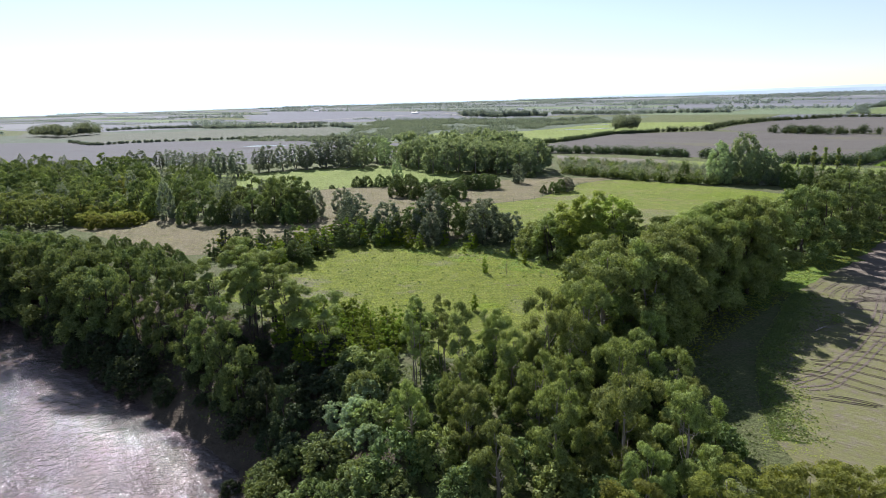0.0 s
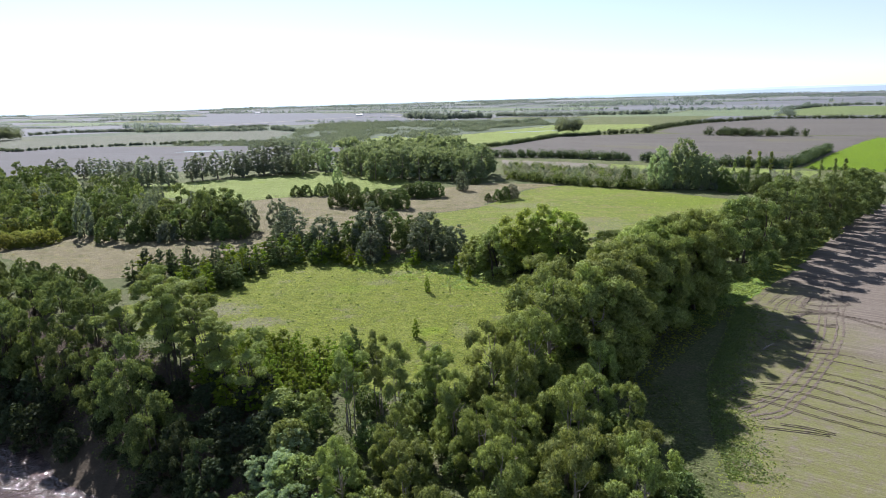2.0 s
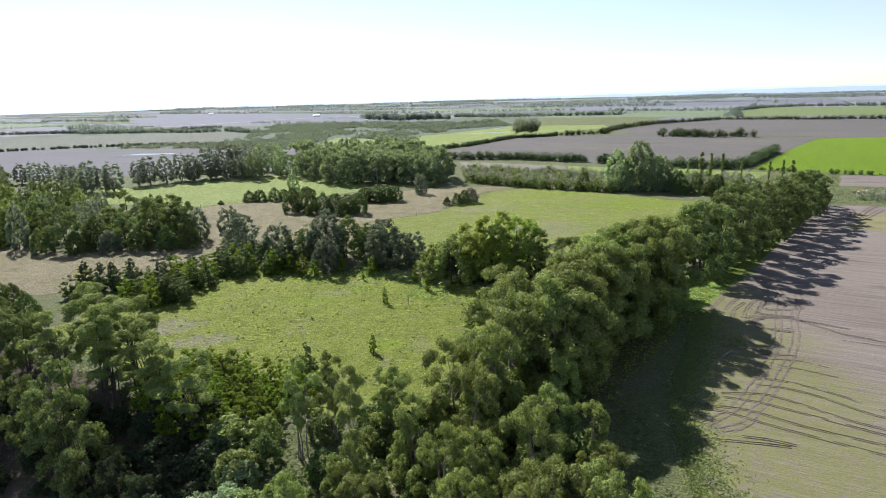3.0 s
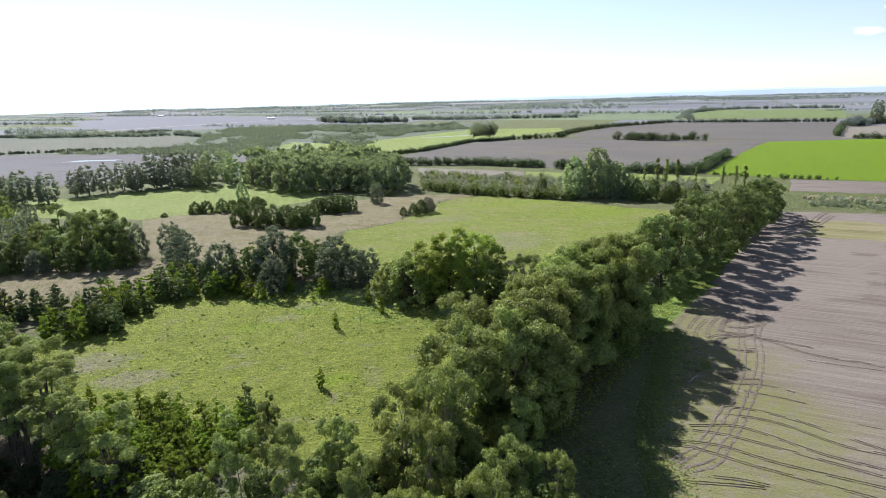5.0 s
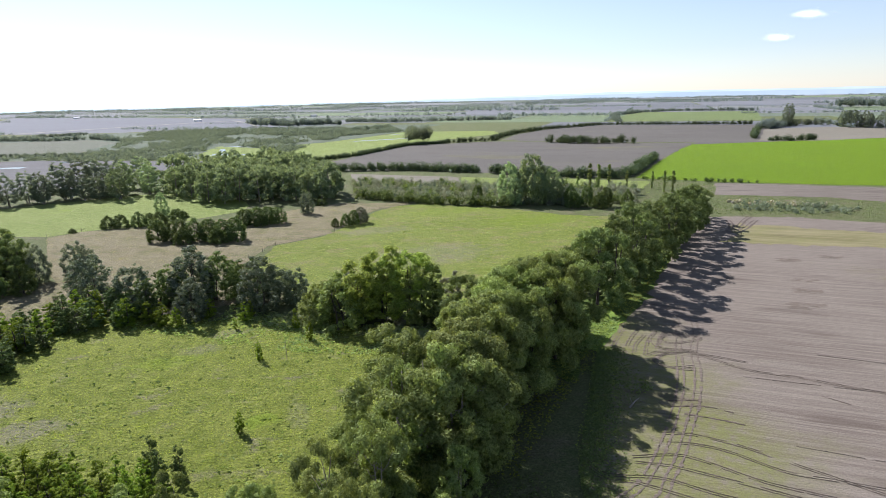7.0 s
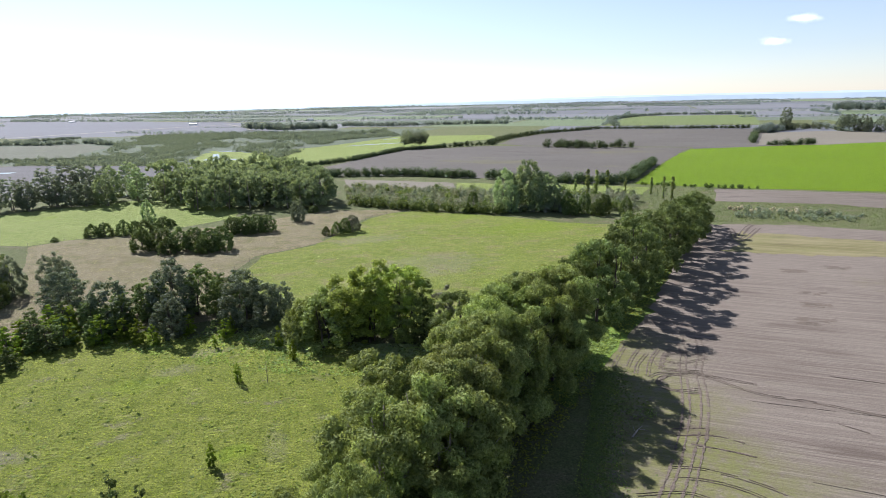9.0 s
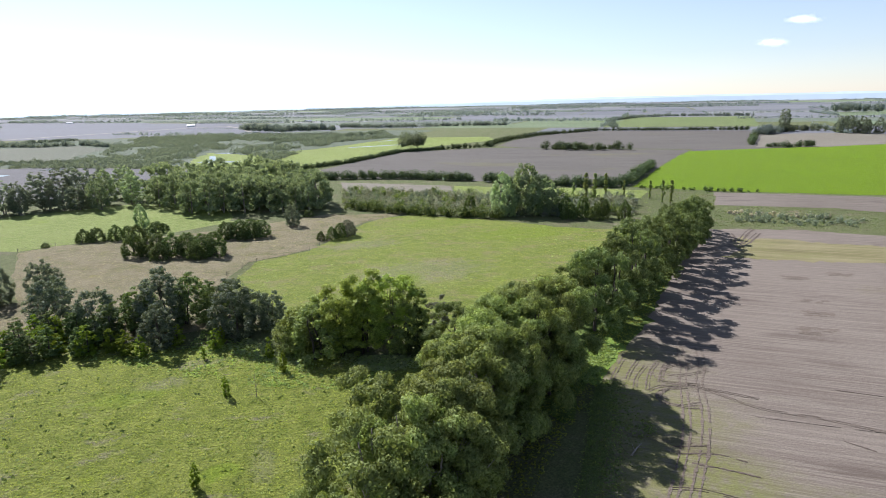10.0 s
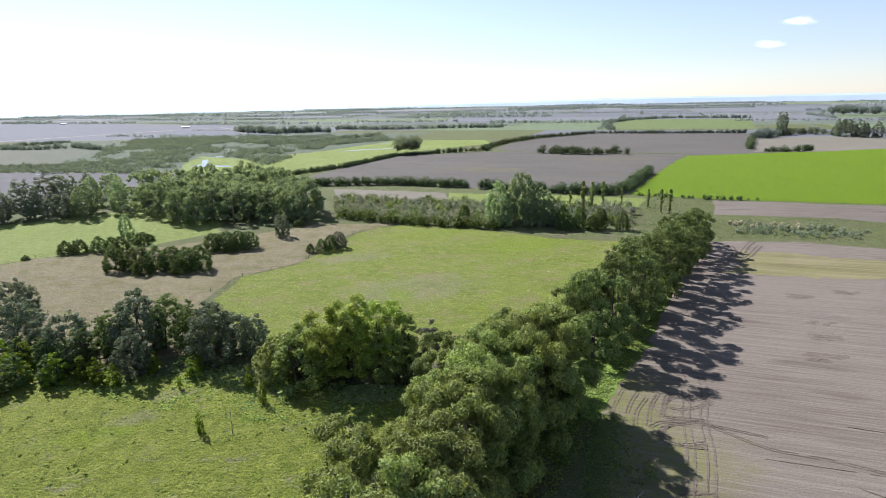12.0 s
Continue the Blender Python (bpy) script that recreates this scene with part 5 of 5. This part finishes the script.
tufts("grass", scatter(STRIP_2, 900, 13, 0.05), L_ROW, 0.42, "low bushes between the fields", 11)
LINE_FOOT = [(-36, 190), (-14, 176), (0, 164), (14, 154), (30, 146), (44, 144), (50, 152), (34, 160), (18, 168), (10, 182), (4, 192), (0, 180), (-20, 186), (-30, 196)]
tufts("weeds", scatter([(6, 176), (20, 162), (34, 153), (48, 149), (52, 154), (36, 160), (22, 170), (12, 180)], 1500, 19, -0.05), L_PALE, 0.42, "lush whitish-green weeds before the tree line", 17)
tufts("weeds", scatter(LINE_FOOT, 1800, 9, 0.05), L_WEED, 0.38, "lush pale weeds at the foot of the tree line", 7)
VERGE = [(40, 100), (52, 112), (74, 132), (86, 142), (105, 158), (141, 190), (168, 216), (164, 220), (120, 180), (80, 148), (56, 126), (34, 104)]
tufts("grass", scatter([(66, 131), (74, 133), (86, 143), (84, 147), (72, 140)], 900, 14), L_WEED, 0.45, "bright lush grass at the field corner", 12)
SEAM = [(37, 74), (44, 90), (52, 105), (63, 119), (71, 130), (75, 128), (67, 115), (58, 102), (51, 88), (44, 72)]
tufts("grass", scatter(SEAM, 3000, 15, 0.0), L_GRASS, 0.11, "thin green grass creeping from the verge into the stubble", 13)
tufts("grass", scatter(VERGE, 5000, 10), L_GRASS, 0.24, "lush green grass verge under the tree row", 8)
seam_r = np.random.default_rng(41)
seam = []
for a, b in zip([(40, 76), (44, 87), (49, 98), (56, 108), (62.5, 116.5), (68.5, 125)], [(44, 87), (49, 98), (56, 108), (62.5, 116.5), (68.5, 125), (75, 133)]):
    for i in range(1500):
        f, off = seam_r.random(), abs(seam_r.normal()) * 2.6 - 0.6
        d = np.array((b[0] - a[0], b[1] - a[1]), float)
        d = np.array((d[1], -d[0])) / np.linalg.norm(d)
        seam.append((a[0] + (b[0] - a[0]) * f + d[0] * off, a[1] + (b[1] - a[1]) * f + d[1] * off))
tufts("grass", seam, L_ROW, 0.2, "grass thinning out from the verge into the stubble", 21)
BANK = [(-70, 130), (-34, 92), (-14, 72), (6, 60), (36, 70), (44, 100), (20, 104), (-8, 100), (-30, 116), (-56, 140)]
bank_t = tufts("grass", scatter(BANK, 9000, 11), L_ROW, 0.26, "rough grass below the trees on the bank", 9)
co = np.empty(len(bank_t.data.vertices) * 3, dtype=np.float32)
bank_t.data.vertices.foreach_get("co", co)
co = co.reshape(-1, 3)
for i in range(0, len(co), 4):
    co[i:i + 4, 2] += ground_z(float(co[i, 0]), float(co[i, 1]))
bank_t.data.vertices.foreach_set("co", co.reshape(-1))


tufts("weeds", scatter([(54, 120), (60, 124), (72, 127), (76, 124), (73, 114), (69, 113), (68, 121), (58, 118)], 420, 17, 0.2), L_WEED, 0.24, "bright weeds in the row's shade", 31)


# ---- standing water on the far land ----
for pts in ([(-20, 640), (-4, 632), (14, 620), (19, 628), (4, 640), (-3, 652), (-5, 712), (-11, 704), (-9, 660)], [(-6, 736), (18, 724), (24, 734), (2, 746)], [(128, 728), (150, 733), (172, 735), (205, 741), (206, 748), (170, 744), (148, 742)],
            [(-226, 468), (-206, 462), (-200, 470), (-218, 476)], [(-205, 610), (-160, 604), (-158, 616), (-196, 622)], [(-146, 640), (-120, 636), (-116, 646), (-140, 652)], [(190, 810), (214, 822), (226, 836), (204, 828)]):
    f = field("water", pts, M_POND, "shallow sky-reflecting pool on wet ground", 0.12, 0.8, 5, len(pts))
    f["category"] = "water"
field("road", [(-420, 1250), (-355, 1282), (-108, 1530), (0, 1600), (6, 1590), (-100, 1518), (-350, 1268), (-410, 1240)], M_ROAD, "pale gravel road over the far plain", 0.35, 0.5, 40)
field("road", [(-4, 1600), (30, 1420), (42, 1200), (48, 1200), (36, 1424), (4, 1604)], M_ROAD, "pale gravel road over the far plain", 0.36, 0.5, 40)

# ---- wire fence between dry strip and pasture ----
def fence(pts, gap=7.0):
    top = new("fence")
    top.location = (*pts[0], 0)
    post = bpy.data.meshes.new("post")
    bm = bmesh.new()
    tube(bm, [(0, 0, -0.3), (0, 0, 0.7), (0.02, 0.01, 1.35)], [0.09, 0.08, 0.07], 6)
    bm.to_mesh(post)
    bm.free()
    with_mat(post, M_POST)
    bmw = bmesh.new()
    for a, b in zip(pts, pts[1:]):
        n = max(1, int(math.dist(a, b) / gap))
        for i in range(n):
            f = i / n
            p = new("post", post)
            p.parent = top
            p.location = (a[0] + (b[0] - a[0]) * f - pts[0][0], a[1] + (b[1] - a[1]) * f - pts[0][1], 0)
        for h in (0.45, 0.8, 1.15):
            tube(bmw, [(a[0] - pts[0][0], a[1] - pts[0][1], h), (b[0] - pts[0][0], b[1] - pts[0][1], h)], [0.012, 0.012], 3)
    wire = bpy.data.meshes.new("wire")
    bmw.to_mesh(wire)
    bmw.free()
    new("wire", with_mat(wire, M_POST)).parent = top
    return tagged(top, "low wire fence on weathered posts beside the pasture", "fence")


fence([(8, 236), (17.5, 249), (36, 257), (67, 301), (88, 308)])
fence([(-66, 301), (-55, 306.5), (-28, 305.5), (-10, 308)])


# ---- low hazy ridge along the horizon ----
def ridge(name, radius, height, colour, label, seed):
    rng = np.random.default_rng(seed)
    n = 260
    h = np.zeros(n + 1)
    for f in (3, 7, 17, 41, 90):
        h += np.sin(np.linspace(0, math.tau * f, n + 1) + rng.uniform(0, 6)) / f ** 0.5
    h = height * (0.75 + 0.18 * h) + 24 * np.clip((np.linspace(-75, 75, n + 1) - 12) / 30, 0, 1)
    verts, faces = [], []
    for i in range(n + 1):
        a = radians(-75 + 150 * i / n)
        for r, z in ((radius - 60, -1.0), (radius, max(4.0, h[i]))):
            verts.append((r * math.sin(a), r * math.cos(a), z))
    for i in range(n):
        faces.append((i * 2, i * 2 + 2, i * 2 + 3, i * 2 + 1))
    me = bpy.data.meshes.new(name)
    me.from_pydata(verts, [], faces)
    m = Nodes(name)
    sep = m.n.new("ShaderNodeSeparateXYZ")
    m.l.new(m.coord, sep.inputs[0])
    # the emitted tone carries the horizon haze, brighter towards the left
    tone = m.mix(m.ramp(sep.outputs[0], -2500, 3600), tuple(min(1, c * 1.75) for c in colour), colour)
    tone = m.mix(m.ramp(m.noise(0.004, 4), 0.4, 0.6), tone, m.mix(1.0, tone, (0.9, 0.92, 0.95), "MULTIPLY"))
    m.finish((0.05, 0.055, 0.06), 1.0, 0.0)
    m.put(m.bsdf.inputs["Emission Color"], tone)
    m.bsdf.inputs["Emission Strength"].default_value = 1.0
    return tagged(new(name, with_mat(me, m.mat)), label, "backdrop", kind="structure")


ridge("backdrop", 4720, 24, (0.36, 0.43, 0.50), "low wooded ridge on the horizon, haze in its glowing colour", 3)
ridge("backdrop", 4500, 11, (0.27, 0.33, 0.37), "low wooded rise before the horizon, haze in its glowing colour", 8)


# ---- two small fair-weather clouds ----
def cloud(x, y, z, wide, high, count, seed, label):
    rng = np.random.default_rng(seed)
    puffs = np.stack((rng.normal(size=9) * wide * 0.24, rng.normal(size=9) * wide * 0.2, np.abs(rng.normal(size=9)) * high * 0.25), 1)
    c = puffs[rng.integers(9, size=count)] + rng.normal(size=(count, 3)) * np.array((wide * 0.17, wide * 0.17, high * 0.26))
    n = unit(rng.normal(size=(count, 3)))
    u = unit(np.cross(n, rng.normal(size=(count, 3))))
    t = np.cross(n, u)
    s = high * 0.045 * rng.uniform(0.4, 1.2, (count, 1))
    v = np.stack((c - u * s, c - t * s, c + u * s, c + t * s), 1)
    ob = new("cloud", with_mat(quads_mesh("cloud", v), M_CLOUD))
    ob.location = (x, y, z)
    return tagged(ob, label, "cloud", kind="stuff")


mc = Nodes("cloud_droplets")
mc.finish((0.9, 0.9, 0.9), 1.0, 0.0)
# own glow replaces sunlight scattered inside the cloud
mc.put(mc.bsdf.inputs["Emission Color"], (1.0, 0.985, 0.98))
mc.bsdf.inputs["Emission Strength"].default_value = 0.42
M_CLOUD = mc.mat
cloud(2973, 2812, 318, 150, 26, 2700, 1, "small flat white cloud over the plain")
cloud(3119, 2760, 440, 130, 30, 2500, 2, "small puffy white cloud over the plain")


# ---- small far farmhouse, fallen branch ----
def box(bm, x0, y0, z0, x1, y1, z1):
    v = [bm.verts.new(p) for p in ((x0, y0, z0), (x1, y0, z0), (x1, y1, z0), (x0, y1, z0), (x0, y0, z1), (x1, y0, z1), (x1, y1, z1), (x0, y1, z1))]
    for f in ((3, 2, 1, 0), (4, 5, 6, 7), (0, 1, 5, 4), (1, 2, 6, 5), (2, 3, 7, 6), (3, 0, 4, 7)):
        bm.faces.new([v[i] for i in f])


def part(name, bm, material, parent, label=""):
    me = bpy.data.meshes.new(name)
    bm.to_mesh(me)
    bm.free()
    ob = new(name, with_mat(me, material))
    ob.parent = parent
    return tagged(ob, label)


mw = Nodes("white_limewash")
M_WHITE = mw.finish(mw.mix(mw.ramp(mw.noise(0.8, 5), 0.4, 0.7), (0.82, 0.81, 0.78), (0.70, 0.69, 0.66)), 0.8, 0.3)
mr = Nodes("grey_roof_sheet")
M_ROOF = mr.finish(mr.mix(mr.ramp(mr.noise(0.6, 5), 0.4, 0.7), (0.42, 0.42, 0.43), (0.30, 0.29, 0.28)), 0.5, 0.5)
for hx, hy, turn in ((-487, 2324, 20), (-80, 1640, -10), (210, 1720, 35)):
    house = new("farmhouse")
    house.matrix_basis = pose(hx, hy, 0, 0, 0, turn)
    b = bmesh.new()
    box(b, -9, -4, -0.2, 9, 4, 3.4)
    part("wall", b, M_WHITE, house)
    b = bmesh.new()
    for sgn in (-1, 1):
        v = [b.verts.new(p) for p in ((-9.6, sgn * 4.6, 3.2), (9.6, sgn * 4.6, 3.2), (9.6, 0, 5.6), (-9.6, 0, 5.6), (-9.6, sgn * 4.6, 3.35), (9.6, sgn * 4.6, 3.35), (9.6, 0, 5.75), (-9.6, 0, 5.75))]
        for f in ((3, 2, 1, 0), (4, 5, 6, 7), (0, 1, 5, 4), (1, 2, 6, 5), (2, 3, 7, 6), (3, 0, 4, 7)):
            b.faces.new([v[i] for i in f])
    part("roof", b, M_ROOF, house, "grey sheet-metal roof")
    tagged(house, "small white farmhouse far out on the plain", "house", "farmhouses")
b = bmesh.new()
tube(b, [(65.0, 110.0, 0.15), (66.0, 110.6, 0.3), (67.1, 111.4, 0.22), (68.2, 111.8, 0.4)], [0.16, 0.14, 0.11, 0.05], 7)
tube(b, [(66.2, 110.7, 0.3), (66.4, 111.6, 0.5), (66.8, 112.3, 0.6)], [0.08, 0.06, 0.03], 6)
tube(b, [(67.1, 111.4, 0.24), (67.7, 110.8, 0.45), (68.1, 110.3, 0.5)], [0.07, 0.05, 0.02], 6)
log = bpy.data.meshes.new("fallen_branch")
b.to_mesh(log)
b.free()
tagged(new("fallen_branch", with_mat(log, B_PALE)), "bleached fallen branch lying on the stubble in shade", "branch")

# a bare dying sapling in the meadow
snag = new("bare_sapling")
snag.location = (13.5, 150.0, 0.0)
b = bmesh.new()
tube(b, [(0, 0, -0.2), (0.05, 0.02, 1.6), (0.0, 0.08, 3.2), (0.1, 0.1, 4.6)], [0.07, 0.055, 0.04, 0.015], 6)
part("trunk", b, B_PALE, snag)
for h, a, n in ((1.9, 0.6, 0.7), (2.4, 2.9, 0.8), (2.9, 4.6, 0.7), (3.3, 1.4, 0.6), (3.7, 3.6, 0.5), (4.0, 5.4, 0.4)):
    b = bmesh.new()
    tube(b, [(0.03, 0.04, h), (math.cos(a) * n * 0.5, math.sin(a) * n * 0.5, h + n * 0.45), (math.cos(a) * n, math.sin(a) * n, h + n * 0.8)], [0.028, 0.02, 0.008], 5)
    part("twig", b, B_PALE, snag)
tagged(snag, "thin bare pale sapling standing in the meadow grass", "sapling")
